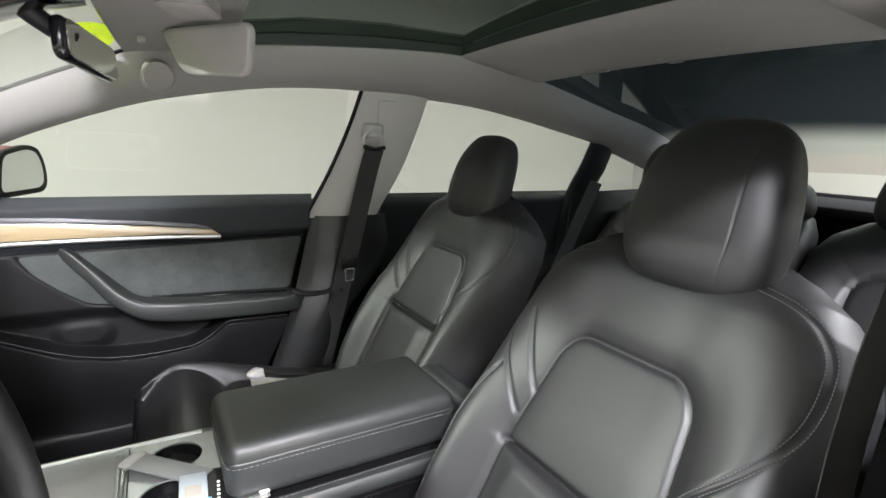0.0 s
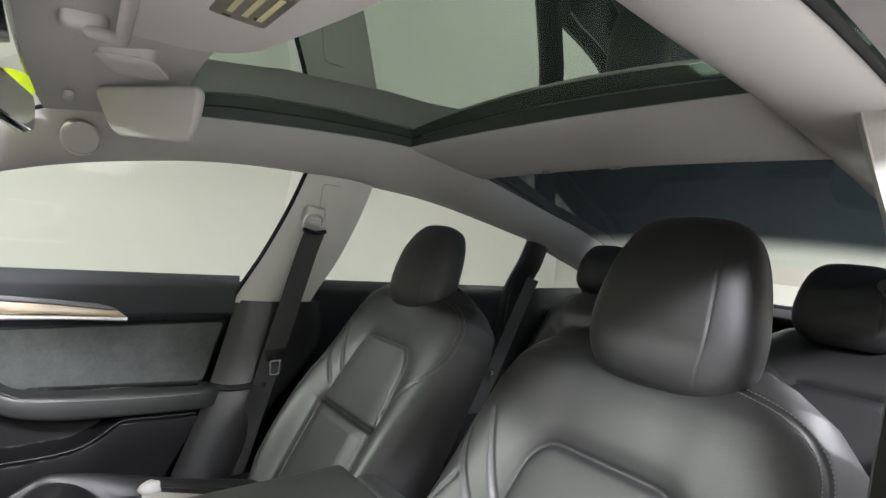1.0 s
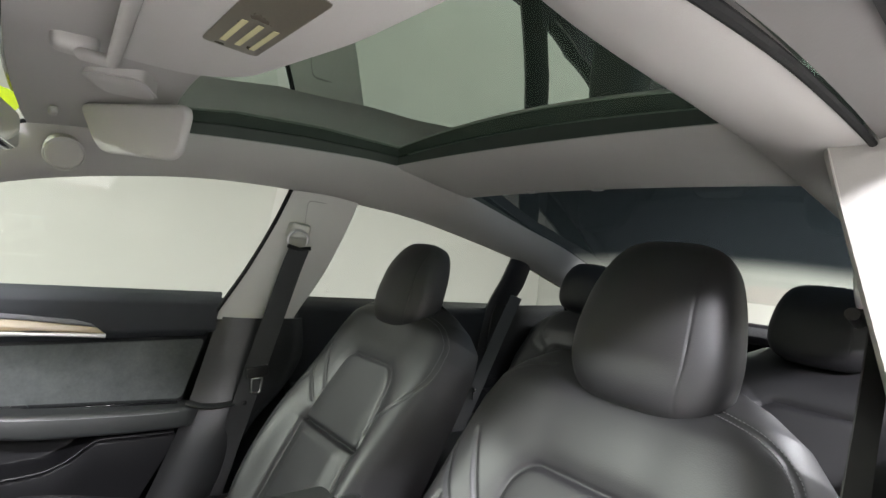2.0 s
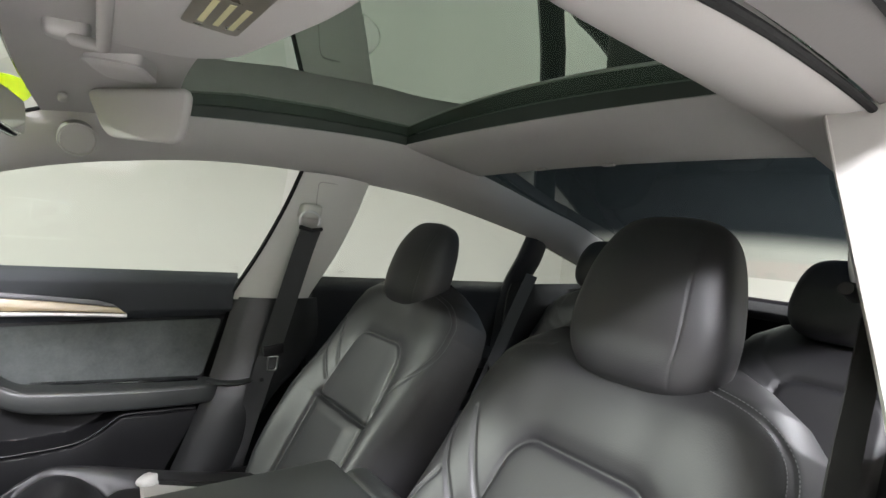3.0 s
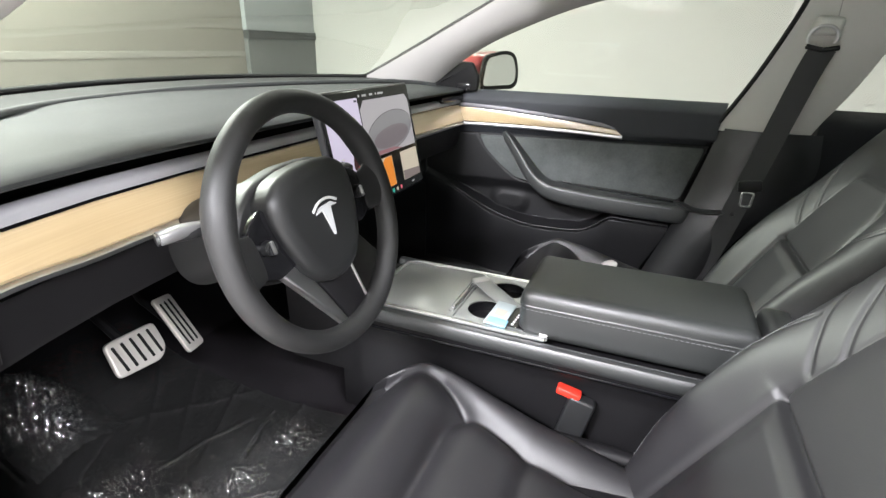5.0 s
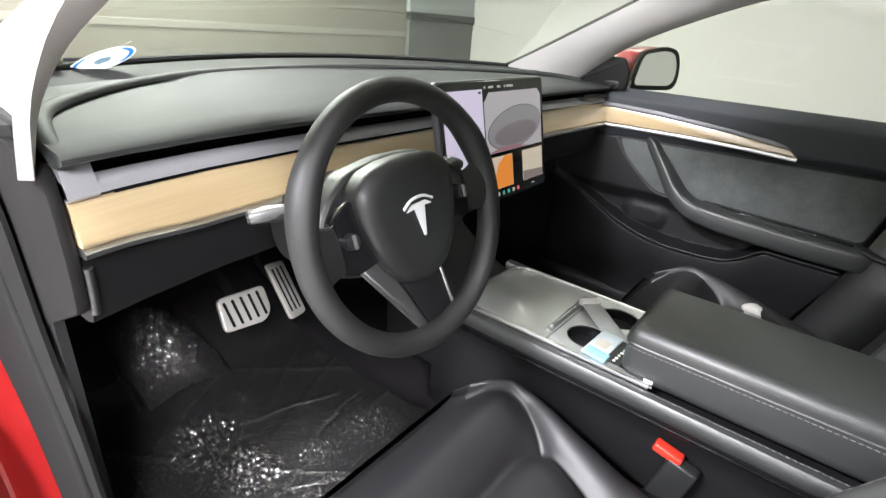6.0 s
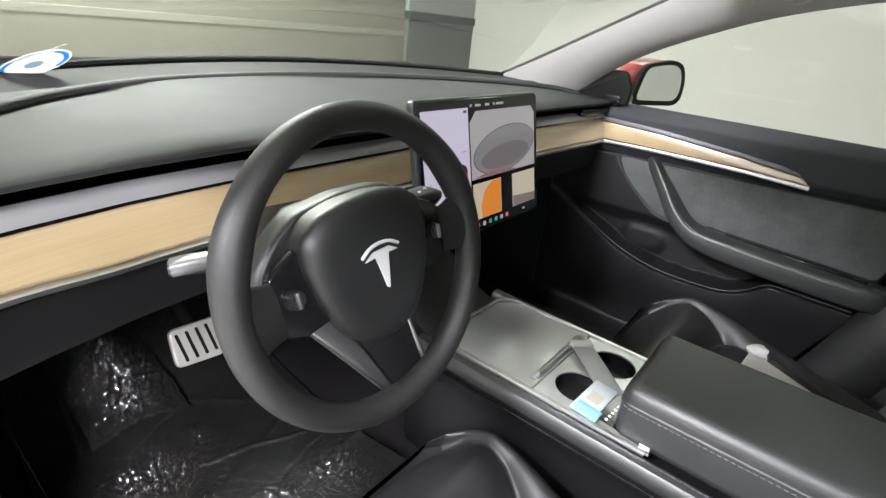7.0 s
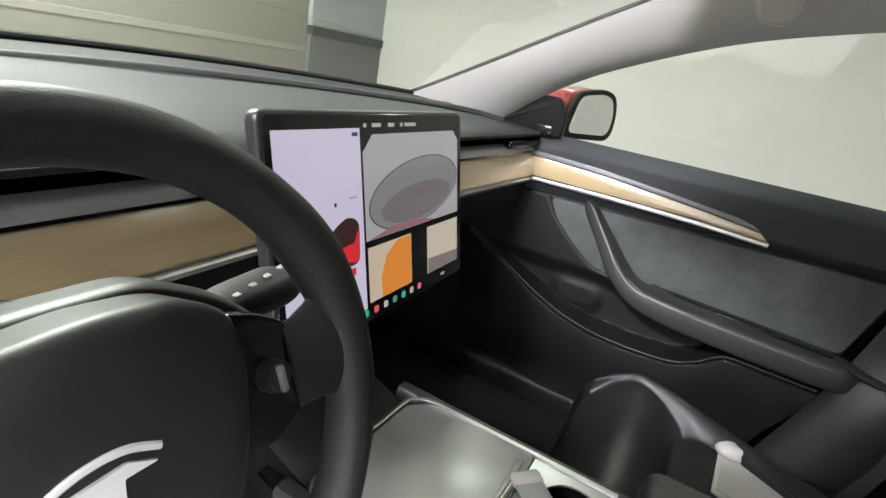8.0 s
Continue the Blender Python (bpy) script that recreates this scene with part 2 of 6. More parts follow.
def spline(pts, n):
    """Catmull-Rom through points, n samples."""
    P = np.asarray(pts, float)
    k = np.concatenate([[0], np.cumsum(np.linalg.norm(np.diff(P, axis=0), axis=1))])
    Q = np.vstack([2 * P[0] - P[1], P, 2 * P[-1] - P[-2]])
    out = []
    for s in np.linspace(0, k[-1], n):
        i = min(np.searchsorted(k, s, "right") - 1, len(P) - 2)
        u = (s - k[i]) / max(k[i + 1] - k[i], 1e-9)
        a, b, c, d = Q[i], Q[i + 1], Q[i + 2], Q[i + 3]
        out.append(0.5 * (2 * b + (c - a) * u + (2 * a - 5 * b + 4 * c - d) * u ** 2 + (3 * b - a - 3 * c + d) * u ** 3))
    return np.array(out)


def sweep(path, rx, ry=None, n=10, up=(0, 0, 1), closed=False, power=2.0):
    """A tube along a path with a superelliptic section (rx sideways, ry along up)."""
    P = np.asarray(path, float)
    m = len(P)
    rx = np.broadcast_to(rx, m)
    ry = rx if ry is None else np.broadcast_to(ry, m)
    T = (np.roll(P, -1, 0) - np.roll(P, 1, 0)) if closed else np.gradient(P, axis=0)
    T /= np.linalg.norm(T, axis=1, keepdims=True)
    S = np.cross(T, np.broadcast_to(up, P.shape))
    S /= np.linalg.norm(S, axis=1, keepdims=True) + 1e-9
    U = np.cross(S, T)
    a = np.linspace(0, 2 * np.pi, n, endpoint=False)
    ca, sa = np.cos(a), np.sin(a)
    ca, sa = np.sign(ca) * abs(ca) ** (2 / power), np.sign(sa) * abs(sa) ** (2 / power)
    R = P[:, None] + S[:, None] * (rx[:, None] * ca)[..., None] + U[:, None] * (ry[:, None] * sa)[..., None]
    return grid(R, cu=True, cv=True) if closed else capped(R)


def prism(poly, depth, bev=0.003, seg=2, m=None):
    """A plate from a 2D outline, in the XY plane, depth along z."""
    bm = bmesh.new()
    vs = [bm.verts.new((x, y, 0)) for x, y in poly]
    f = bm.faces.new(vs)
    r = bmesh.ops.extrude_face_region(bm, geom=[f])
    bmesh.ops.translate(bm, vec=(0, 0, depth), verts=[v for v in r["geom"] if isinstance(v, bmesh.types.BMVert)])
    bmesh.ops.recalc_face_normals(bm, faces=bm.faces)
    if bev:
        es = [e for e in bm.edges if abs(e.verts[0].co.z - e.verts[1].co.z) < 1e-6]
        bmesh.ops.bevel(bm, geom=es, offset=bev, segments=seg, affect="EDGES", profile=0.5)
    if m is not None:
        bmesh.ops.transform(bm, matrix=m, verts=bm.verts)
    return bm


def rounded(poly, r, n=5):
    """A 2D outline with its corners rounded."""
    P = [np.array(p, float) for p in poly]
    out = []
    for i, p in enumerate(P):
        a, b = P[i - 1] - p, P[(i + 1) % len(P)] - p
        la, lb = np.linalg.norm(a), np.linalg.norm(b)
        q = min(r, 0.48 * la, 0.48 * lb)
        s, e = p + a / la * q, p + b / lb * q
        for u in np.linspace(0, 1, n):
            out.append(tuple((1 - u) ** 2 * s + 2 * u * (1 - u) * p + u ** 2 * e))
    return out


def smooth_interp(x, xs, ys, width):
    """Piecewise values with their corners rounded over a width."""
    g = np.linspace(xs[0] - width, xs[-1] + width, 1200)
    v = np.interp(g, xs, ys)
    n = max(int(width / (g[1] - g[0])), 3)
    k = np.hanning(n + 2)[1:-1]
    v = np.convolve(np.pad(v, n, mode="edge"), k / k.sum(), "same")[n:-n]
    return np.interp(x, g, v)


def sdf_lines(w, s, lines):
    """Distance of grid points to polylines."""
    d = np.full(w.shape, 9.0)
    for L in lines:
        L = spline(L, 4 * len(L))
        for (a, b), (c, e) in zip(L[:-1], L[1:]):
            ux, uy = c - a, e - b
            t = np.clip(((w - a) * ux + (s - b) * uy) / (ux * ux + uy * uy + 1e-12), 0, 1)
            d = np.minimum(d, np.hypot(w - a - t * ux, s - b - t * uy))
    return d


def rbox_sdf(w, s, cx, cy, hx, hy, r):
    qx, qy = abs(w - cx) - hx + r, abs(s - cy) - hy + r
    return np.hypot(np.maximum(qx, 0), np.maximum(qy, 0)) + np.minimum(np.maximum(qx, qy), 0) - r


def rise(u):
    """A round shoulder from 0 to 1."""
    return np.sqrt(np.maximum(1 - (1 - np.clip(u, 0, 1)) ** 2, 0))


def step(x, a, b):
    t = np.clip((x - a) / (b - a), 0, 1)
    return t * t * (3 - 2 * t)


# ---- the garage round the car ----
def slab(name, x0, y0, z0, x1, y1, z1, material, label, category):
    ob = part(name, rbox(x1 - x0, y1 - y0, z1 - z0, 0.002, 1, ((x0 + x1) / 2, (y0 + y1) / 2, (z0 + z1) / 2)), material, None, "", False)
    return tagged(ob, label, category, kind="structure")


slab("floor", -6.2, -7, -0.2, 5, 6, 0.0, CONCRETE, "sealed concrete garage floor, unseen, set pale to bounce light", "floor")
slab("ceiling", -6.2, -7, 3.0, 5, 6, 3.2, WALL, "pale painted garage ceiling", "ceiling")
slab("wall_right", 4.6, -7, 0, 4.8, 6, 3.0, WALLR, "pale grey painted garage wall", "wall")
slab("wall_left", -6.2, -7, 0, -6.0, 6, 3.0, WALLR, "pale grey painted garage wall", "wall")
slab("wall_back", -6.0, -7, 0, 4.6, -6.8, 3.0, WALLR, "pale grey painted garage wall", "wall")
slab("wall_front", -6.0, 3.65, 0, 3.45, 3.85, 3.0, WALL2, "beige painted garage wall ahead of the car", "wall")
slab("wall_front_dark", 3.45, 3.6, 0, 4.6, 3.8, 1.12, DARKWALL, "dark grey panel beside the beige wall", "wall")
slab("wall_front_band", 3.45, 3.58, 1.12, 4.6, 3.8, 1.20, surf("near_black_band", (0.035, 0.037, 0.035), 0.4, bump=0.05), "near-black band across the dark panel", "wall")
slab("wall_front_upper", 3.45, 3.6, 1.20, 4.6, 3.8, 3.0, surf("mid_grey_panel", (0.22, 0.235, 0.23), 0.5, var=0.1, big=2, bump=0.05), "mid grey upper panel above the dark one", "wall")
slab("trim", -6.0, 3.646, 0.95, 3.45, 3.66, 1.0, surf("dull_wall_line", (0.20, 0.19, 0.165), 0.6, bump=0.05), "dull grey line along the beige wall", "wall trim")
# Added strip-light bodies to go with the assumed lamps.
for (lx, ly, lz), sx, sy, watts, tone in LAMPS:
    fx = thing("assumed_ceiling_light", (lx, ly, 2.99), "assumed white slim ceiling strip light, out of view", "ceiling light", "garage ceiling lights")
    part("housing", rbox(sx + 0.06, sy + 0.06, 0.06, 0.01, 2, (lx, ly, 2.968)), WHITE, fx)
    part("diffuser", rbox(sx, sy, 0.012, 0.004, 2, (lx, ly, 2.934)), glow_mat("lamp_diffuser", (1.0, 0.98, 0.94), 8.0), fx)

# ---- the car's shell ----
car = thing("car", (0, 0, 0), "red saloon car with pale headliner and open driver's doorway", "car")

# window top edge (outer) and roof glass or windscreen edge (inner), passenger side, front to back
OUT = [(0.705, 0.40, 0.968), (0.679, 0.30, 1.045), (0.660, 0.203, 1.104), (0.644, 0.095, 1.153), (0.624, -0.078, 1.215), (0.610, -0.268, 1.257), (0.603, -0.44, 1.280), (0.601, -0.66, 1.288), (0.600, -0.863, 1.279), (0.603, -1.134, 1.256), (0.630, -1.64, 1.171), (0.640, -1.77, 1.135), (0.650, -2.0, 1.070), (0.66, -2.3, 0.985)]
INR = [(0.665, 0.625, 1.002), (0.635, 0.50, 1.058), (0.605, 0.37, 1.119), (0.585, 0.25, 1.178), (0.56, 0.10, 1.250), (0.535, -0.055, 1.318), (0.510, -0.308, 1.360), (0.464, -0.636, 1.386), (0.446, -0.913, 1.392), (0.485, -1.215, 1.360), (0.515, -1.58, 1.290), (0.515, -1.80, 1.243), (0.53, -2.0, 1.192), (0.52, -2.4, 1.07)]
INL = [(-0.725, 0.625, 1.002), (-0.695, 0.50, 1.058), (-0.665, 0.37, 1.119), (-0.645, 0.25, 1.178), (-0.62, 0.10, 1.250), (-0.595, -0.055, 1.318), (-0.535, -0.28, 1.338), (-0.508, -0.56, 1.354), (-0.498, -0.80, 1.358), (-0.505, -1.08, 1.330), (-0.52, -1.50, 1.281), (-0.535, -1.74, 1.240), (-0.56, -1.955, 1.196), (-0.56, -2.4, 1.07)]
MID = -0.03
OUTL = [(-0.742, 0.262, 0.955), (-0.736, 0.235, 1.03), (-0.722, 0.165, 1.105), (-0.704, 0.05, 1.165), (-0.684, -0.078, 1.215)] + [(2 * MID - x, y, z) for x, y, z in OUT[5:]]


def flip(pts):
    return [(2 * MID - x, y, z) for x, y, z in pts]


def rail(o, i, sg):
    O, I = spline(o, 90), spline(i, 90)
    u = np.linspace(0, 1, 16)
    P = O[:, None] * (1 - u)[None, :, None] + I[:, None] * u[None, :, None]
    b = np.sin(np.pi * u) ** 0.8
    wide = np.clip(np.linalg.norm(O - I, axis=1) / 0.3, 0.3, 1.0)
    P[:, :, 0] -= sg * 0.022 * (b[None, :] * wide[:, None])
    P[:, :, 2] -= 0.026 * (b[None, :] * wide[:, None])
    if sg > 0:
        P = P[:, ::-1]
    return shell(P, -0.012)


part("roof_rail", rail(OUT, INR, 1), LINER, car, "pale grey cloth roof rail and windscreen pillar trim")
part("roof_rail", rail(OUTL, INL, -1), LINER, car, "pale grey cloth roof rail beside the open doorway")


def span(yz_list, crown, xl, xr, n=40):
    """A sheet across the car: rows of (y, z), with a crown and bowed forward at the middle."""
    rows = []
    for k, (y, z, bow) in enumerate(yz_list):
        a, b = xl[k], xr[k]
        u = np.linspace(0, 1, n)
        s = 1 - (2 * u - 1) ** 2
        rows.append(np.stack([a + (b - a) * u, y + bow * s, z + crown * s], 1))
    return np.array(rows)


head = span([(-0.052, 1.318, 0.028), (-0.10, 1.324, 0.02), (-0.165, 1.332, 0.025), (-0.235, 1.344, 0.042), (-0.302, 1.358, 0.062)], 0.012, [-0.595, -0.57, -0.56, -0.55, -0.54], [0.535, 0.52, 0.515, 0.51, 0.51])
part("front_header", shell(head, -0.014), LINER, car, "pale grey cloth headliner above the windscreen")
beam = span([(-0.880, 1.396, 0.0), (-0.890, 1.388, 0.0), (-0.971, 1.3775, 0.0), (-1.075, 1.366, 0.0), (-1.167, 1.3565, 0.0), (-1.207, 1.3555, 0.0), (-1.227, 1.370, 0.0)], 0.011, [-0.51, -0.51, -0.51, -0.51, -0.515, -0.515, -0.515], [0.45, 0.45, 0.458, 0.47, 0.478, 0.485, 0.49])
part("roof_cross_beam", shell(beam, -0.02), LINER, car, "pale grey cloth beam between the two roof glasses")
for bx in (0.19, -0.03):
    part("coat_hook", rbox(0.035, 0.012, 0.006, 0.003, 2, (bx, -1.18, 1.361)), VISOR, car, "small pale clip under the roof beam")

roofg = span([(-0.20, 1.372, 0), (-0.40, 1.396, 0), (-0.60, 1.408, 0), (-0.85, 1.412, 0), (-1.10, 1.405, 0)], 0.033, [-0.60, -0.60, -0.60, -0.60, -0.60], [0.55, 0.55, 0.55, 0.55, 0.55])
part("roof_glass", pane_sheet(roofg, (MID, -0.6, 0.9)), TINTED, car, "dark tinted glass roof panel mirroring the side windows")
for sg in (1, -1):
    O = spline(OUT if sg > 0 else flip(OUT), 90)[20:]
    top = np.array([[(0.545 if sg > 0 else -0.595), y, float(np.interp(-y, [-0.2, 0.2, 0.4, 0.6, 0.85, 1.1, 1.3, 1.6, 1.9, 2.15, 2.42], [1.30, 1.374, 1.398, 1.41, 1.414, 1.408, 1.362, 1.292, 1.224, 1.154, 1.067]))] for x, y, z in O])
    low = O + np.array([sg * 0.045, 0, 0.012])
    mid = (top + low) / 2 + np.array([sg * 0.03, 0, 0.018])
    part("roof_frame", shell(np.stack([low, (low + mid) / 2 + np.array([sg * 0.008, 0, 0.004]), mid, (top + mid) / 2 + np.array([0, 0, 0.006]), top + np.array([0, 0, 0.003])], 1), 0.004 * sg), RUBBER, car, "black roof frame beside the glass")
skin = span([(-0.045, 1.330, 0.03), (-0.12, 1.353, 0.015), (-0.215, 1.378, 0.0)], 0.014, [-0.60, -0.60, -0.60], [0.545, 0.545, 0.545])
part("roof_front_edge", shell(skin, -0.004), BLACKGLOSS, car, "gloss black roof edge above the windscreen")
rearg = span([(-1.105, 1.404, 0), (-1.3, 1.360, 0), (-1.6, 1.29, 0), (-1.9, 1.222, 0), (-2.15, 1.152, 0), (-2.42, 1.065, -0.03)], 0.033, [-0.6] * 6, [0.54] * 6)
part("rear_window", pane_sheet(rearg, (MID, -0.6, 0.9)), REARGLASS, car, "rear window, dark above and clear towards its lower edge")


def glass_z(x, y):
    """Height of the roof and rear glass."""
    z = np.interp(-y, [0.05, 0.2, 0.4, 0.6, 0.85, 1.1, 1.3, 1.6, 1.9, 2.15, 2.42], [1.335, 1.372, 1.396, 1.408, 1.412, 1.401, 1.360, 1.29, 1.222, 1.152, 1.065])
    return z + 0.033 * (1 - ((x - MID) / 0.575) ** 2)


def glass_edge(line, inset):
    """An added upright strip from headliner to glass, dark for the headliner's dim reflection."""
    line = np.asarray(line, float)
    up = np.array([(x, y, max(z + 0.004, float(glass_z(x, y)) - 0.002)) for x, y, z in line])
    P = np.stack([line + np.array([0, 0, 0.002]), (line + up) / 2, up], 1) + np.array(inset)
    part("glass_edge", shell(P, 0.003), GLASSEDGE, car, "added dark strip for the headliner's dim reflection in the roof glass")


glass_edge(spline(INR, 90)[25:], (0.006, 0, 0))
glass_edge(spline(INL, 90)[25:], (-0.006, 0, 0))
glass_edge(head[-1], (0, 0.004, 0))
glass_edge(beam[0], (0, -0.004, 0))
glass_edge(beam[-1], (0, 0.004, 0))
wsg = span([(0.625, 1.000, 0.215), (0.50, 1.056, 0.17), (0.37, 1.117, 0.125), (0.25, 1.176, 0.09), (0.10, 1.25, 0.055), (-0.05, 1.322, 0.03)], 0.012, [-0.735, -0.70, -0.67, -0.65, -0.625, -0.60], [0.672, 0.64, 0.61, 0.59, 0.565, 0.54])
ws = part("windscreen", pane_sheet(wsg, (MID, -0.6, 0.9)), CLEAR, car, "clear windscreen")
ws.visible_shadow = False
# dark edge of the windscreen
for edge in (INR[:6], INL[:6]):
    E3 = spline([(x, y + 0.004, z + 0.004) for x, y, z in edge], 40)
    part("windscreen_seal", sweep(E3, 0.006, 0.004, 8), RUBBER, car)
cowl = [(x, 0.628 + 0.215 * (1 - ((x + 0.03) / 0.70) ** 2), 1.003 + 0.012 * (1 - ((x + 0.03) / 0.70) ** 2)) for x in np.linspace(-0.73, 0.67, 40)]
part("windscreen_seal", sweep(cowl, 0.012, 0.007, 8), RUBBER, car, "black seal along the foot of the windscreen")


def side_glass(name, ys, zlow, label, sg):
    """A side window between its sill and the roof rail."""
    O = np.array(OUT)
    ys = np.linspace(ys[0], ys[1], 24)
    zt = np.interp(-ys, -O[:, 1], O[:, 2])
    xt = np.interp(-ys, -O[:, 1], O[:, 0])
    rows = []
    for u in np.linspace(0, 1, 6):
        z = zlow + (zt + 0.01 - zlow) * u
        x = xt + (zt - z) * 0.30 + 0.012
        rows.append(np.stack([x if sg > 0 else 2 * MID - x, ys, z], 1))
    g = part(name, pane_sheet(np.array(rows), (MID, -0.6, 0.9)), CLEAR, car, label)
    g.visible_shadow = False
    if sg > 0 and name != "quarter_window":
        ym = ys[0] + (ys[-1] - ys[0]) * (0.90 if name.startswith("front") else 0.12)
        zt_, xt_ = np.interp(-ym, -O[:, 1], O[:, 2]), np.interp(-ym, -O[:, 1], O[:, 0])
        for dz, wd in ((0.030, 0.008), (0.022, 0.022), (0.017, 0.016)):
            z = 0.975 + dz
            part("glass_mark", rbox(0.0006, wd, 0.002, 0.0002, 1, (xt_ + (zt_ - z) * 0.30 + 0.010, ym, z), (0, -17, 0)), VISOR, g)
    return g


side_glass("front_side_window", (0.40, -0.60), 0.955, "clear closed side window of the passenger door", 1)
side_glass("rear_side_window", (-0.72, -1.66), 0.955, "clear closed rear side window", 1)
side_glass("quarter_window", (-1.70, -2.25), 0.975, "small clear quarter window", 1)
side_glass("rear_side_window", (-0.72, -1.66), 0.955, "clear closed rear side window", -1)
side_glass("quarter_window", (-1.70, -2.25), 0.975, "small clear quarter window", -1)


def pillar_sheet(corners, n=14, bulge=0.012, sg=1):
    """A trim sheet from rows of (left, right) edge points, top to bottom."""
    L = spline([c[0] for c in corners], 24)
    R = spline([c[1] for c in corners], 24)
    u = np.linspace(0, 1, n)
    P = L[:, None] * (1 - u)[None, :, None] + R[:, None] * u[None, :, None]
    P[:, :, 0] -= bulge * (np.sin(np.pi * u) ** 0.6)[None, :]
    if sg < 0:
        P[:, :, 0] = 2 * MID - P[:, :, 0]
    return shell(P, 0.02 * sg)


BUP = [((0.600, -0.645, 1.300), (0.585, -0.850, 1.295)), ((0.632, -0.612, 1.18), (0.622, -0.830, 1.18)), ((0.668, -0.565, 1.05), (0.655, -0.79, 1.05)), ((0.698, -0.512, 0.935), (0.682, -0.735, 0.935)), ((0.701, -0.498, 0.905), (0.69, -0.725, 0.905))]
BLO = [((0.702, -0.510, 0.912), (0.69, -0.755, 0.912)), ((0.69, -0.482, 0.80), (0.675, -0.76, 0.80)), ((0.675, -0.455, 0.70), (0.66, -0.70, 0.70)), ((0.662, -0.430, 0.62), (0.645, -0.62, 0.62)), ((0.645, -0.372, 0.47), (0.625, -0.53, 0.47)), ((0.63, -0.325, 0.36), (0.61, -0.48, 0.36))]
for sg in (1, -1):
    near = (lambda z: 0.0) if sg > 0 else (lambda z: -0.008 - 0.024 * min(max((z - 0.9) / 0.36, 0), 1))
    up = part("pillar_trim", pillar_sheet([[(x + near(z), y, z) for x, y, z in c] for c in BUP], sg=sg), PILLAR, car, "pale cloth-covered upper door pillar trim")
    part("pillar_trim_lower", pillar_sheet([[(x + near(z), y, z) for x, y, z in c] for c in BLO], bulge=0.03, sg=sg), SATIN, car, "black plastic lower door pillar trim")
    if sg < 0:
        L = spline([c[0] for c in BUP] + [(0.71, -0.45, 0.70), (0.71, -0.40, 0.45)], 30)
        L[:, 0] = 2 * MID - L[:, 0] + 0.008 + 0.024 * np.clip((L[:, 2] - 0.9) / 0.36, 0, 1)
        part("doorway_pillar", shell(np.stack([L + np.array([-0.10, 0.0, 0.03]) * u + np.array([0, -0.02 * u, 0]) for u in np.linspace(0, 1, 5)], 1), 0.02), LINER, car, "grey door pillar face in the open doorway")
    seam = rounded([(-0.045, -0.05), (0.045, -0.05), (0.055, 0.05), (-0.05, 0.05)], 0.014)
    ring = [((0.606 if sg > 0 else 2 * MID - 0.561) + sg * 0.30 * (-b), -0.74 + a, 1.215 + b) for a, b in seam]
    if sg > 0:
        part("cover_joint", sweep(ring, 0.0012, 0.0012, 6, up=(1, 0, 0), closed=True), VISOR, up)
    # rubber edge between window and pillar
    if sg > 0:
        part("window_seal", sweep(spline([(x, y + 0.006, z) for x, y, z in (c[0] for c in BUP)], 20), 0.006, 0.006, 8, up=(1, 0, 0)), RUBBER, car)
    # rear pillar between the rear door and the quarter window
    RP = [((0.633, -1.625, 1.18), (0.645, -1.765, 1.145)), ((0.655, -1.60, 1.08), (0.665, -1.752, 1.06)), ((0.69, -1.565, 0.955), (0.69, -1.735, 0.985)), ((0.69, -1.54, 0.80), (0.69, -1.70, 0.80)), ((0.68, -1.50, 0.45), (0.68, -1.66, 0.45))]
    part("rear_pillar_trim", pillar_sheet(RP, bulge=0.02, sg=sg), PLASTIC, car, "black trim before the quarter window")
    QP = [((0.67, -1.60, 0.975), (0.66, -2.42, 1.0)), ((0.67, -1.58, 0.90), (0.60, -2.42, 0.90)), ((0.66, -1.55, 0.6), (0.60, -2.42, 0.6))]
    part("quarter_panel_trim", pillar_sheet(QP, bulge=0.02, sg=sg), PLASTIC, car)


def door_sheet(y0, y1, z0, z1, fn, sg, nu=60, nv=60, t=0.05):
    ys, zs = np.linspace(y0, y1, nu), np.linspace(z0, z1, nv)
    Y, Z = np.meshgrid(ys, zs, indexing="ij")
    X = fn(Y, Z)
    if sg < 0:
        X = 2 * MID - X
    return shell(np.stack([X, Y, Z], 2), t * sg)


def rear_panel(Y, Z):
    return 0.692 + 0.03 * step(Z, 0.94, 0.985) - 0.045 * step(-abs(Z - 0.66), -0.05, -0.02)


for sg in (1, -1):
    part("rear_door_panel", door_sheet(-0.74, -1.62, 0.30, 0.976, rear_panel, sg, t=0.05), DOORTOP, car, "black rear door panel below the window")
    part("sill", rbox(0.10, 2.2, 0.10, 0.02, 3, (0.72 if sg > 0 else 2 * MID - 0.72, -0.1, 0.31)), PLASTIC, car, "black plastic door sill")

# floor, firewall, rear bulkhead, painted outside
part("floor_pan", rbox(1.42, 3.6, 0.04, 0.01, 2, (MID, -0.75, 0.272)), CARPET, car, "black carpeted car floor")
fw = np.array([[(x, y, z) for x in np.linspace(-0.745, 0.685, 4)] for y, z in ((0.80, 0.29), (0.92, 0.33), (1.02, 0.45), (1.05, 0.62), (1.03, 0.99))])
part("footwell_wall", shell(fw, -0.02), CARPET, car, "black carpeted front of the footwell")
part("body_side", rbox(0.012, 2.86, 0.68, 0.003, 1, (0.782, -0.99, 0.615)), RUBBER, car, "black inner side of the body behind the trim")
part("body_side", rbox(0.012, 1.62, 0.68, 0.003, 1, (-0.832, -1.61, 0.615)), RUBBER, car)
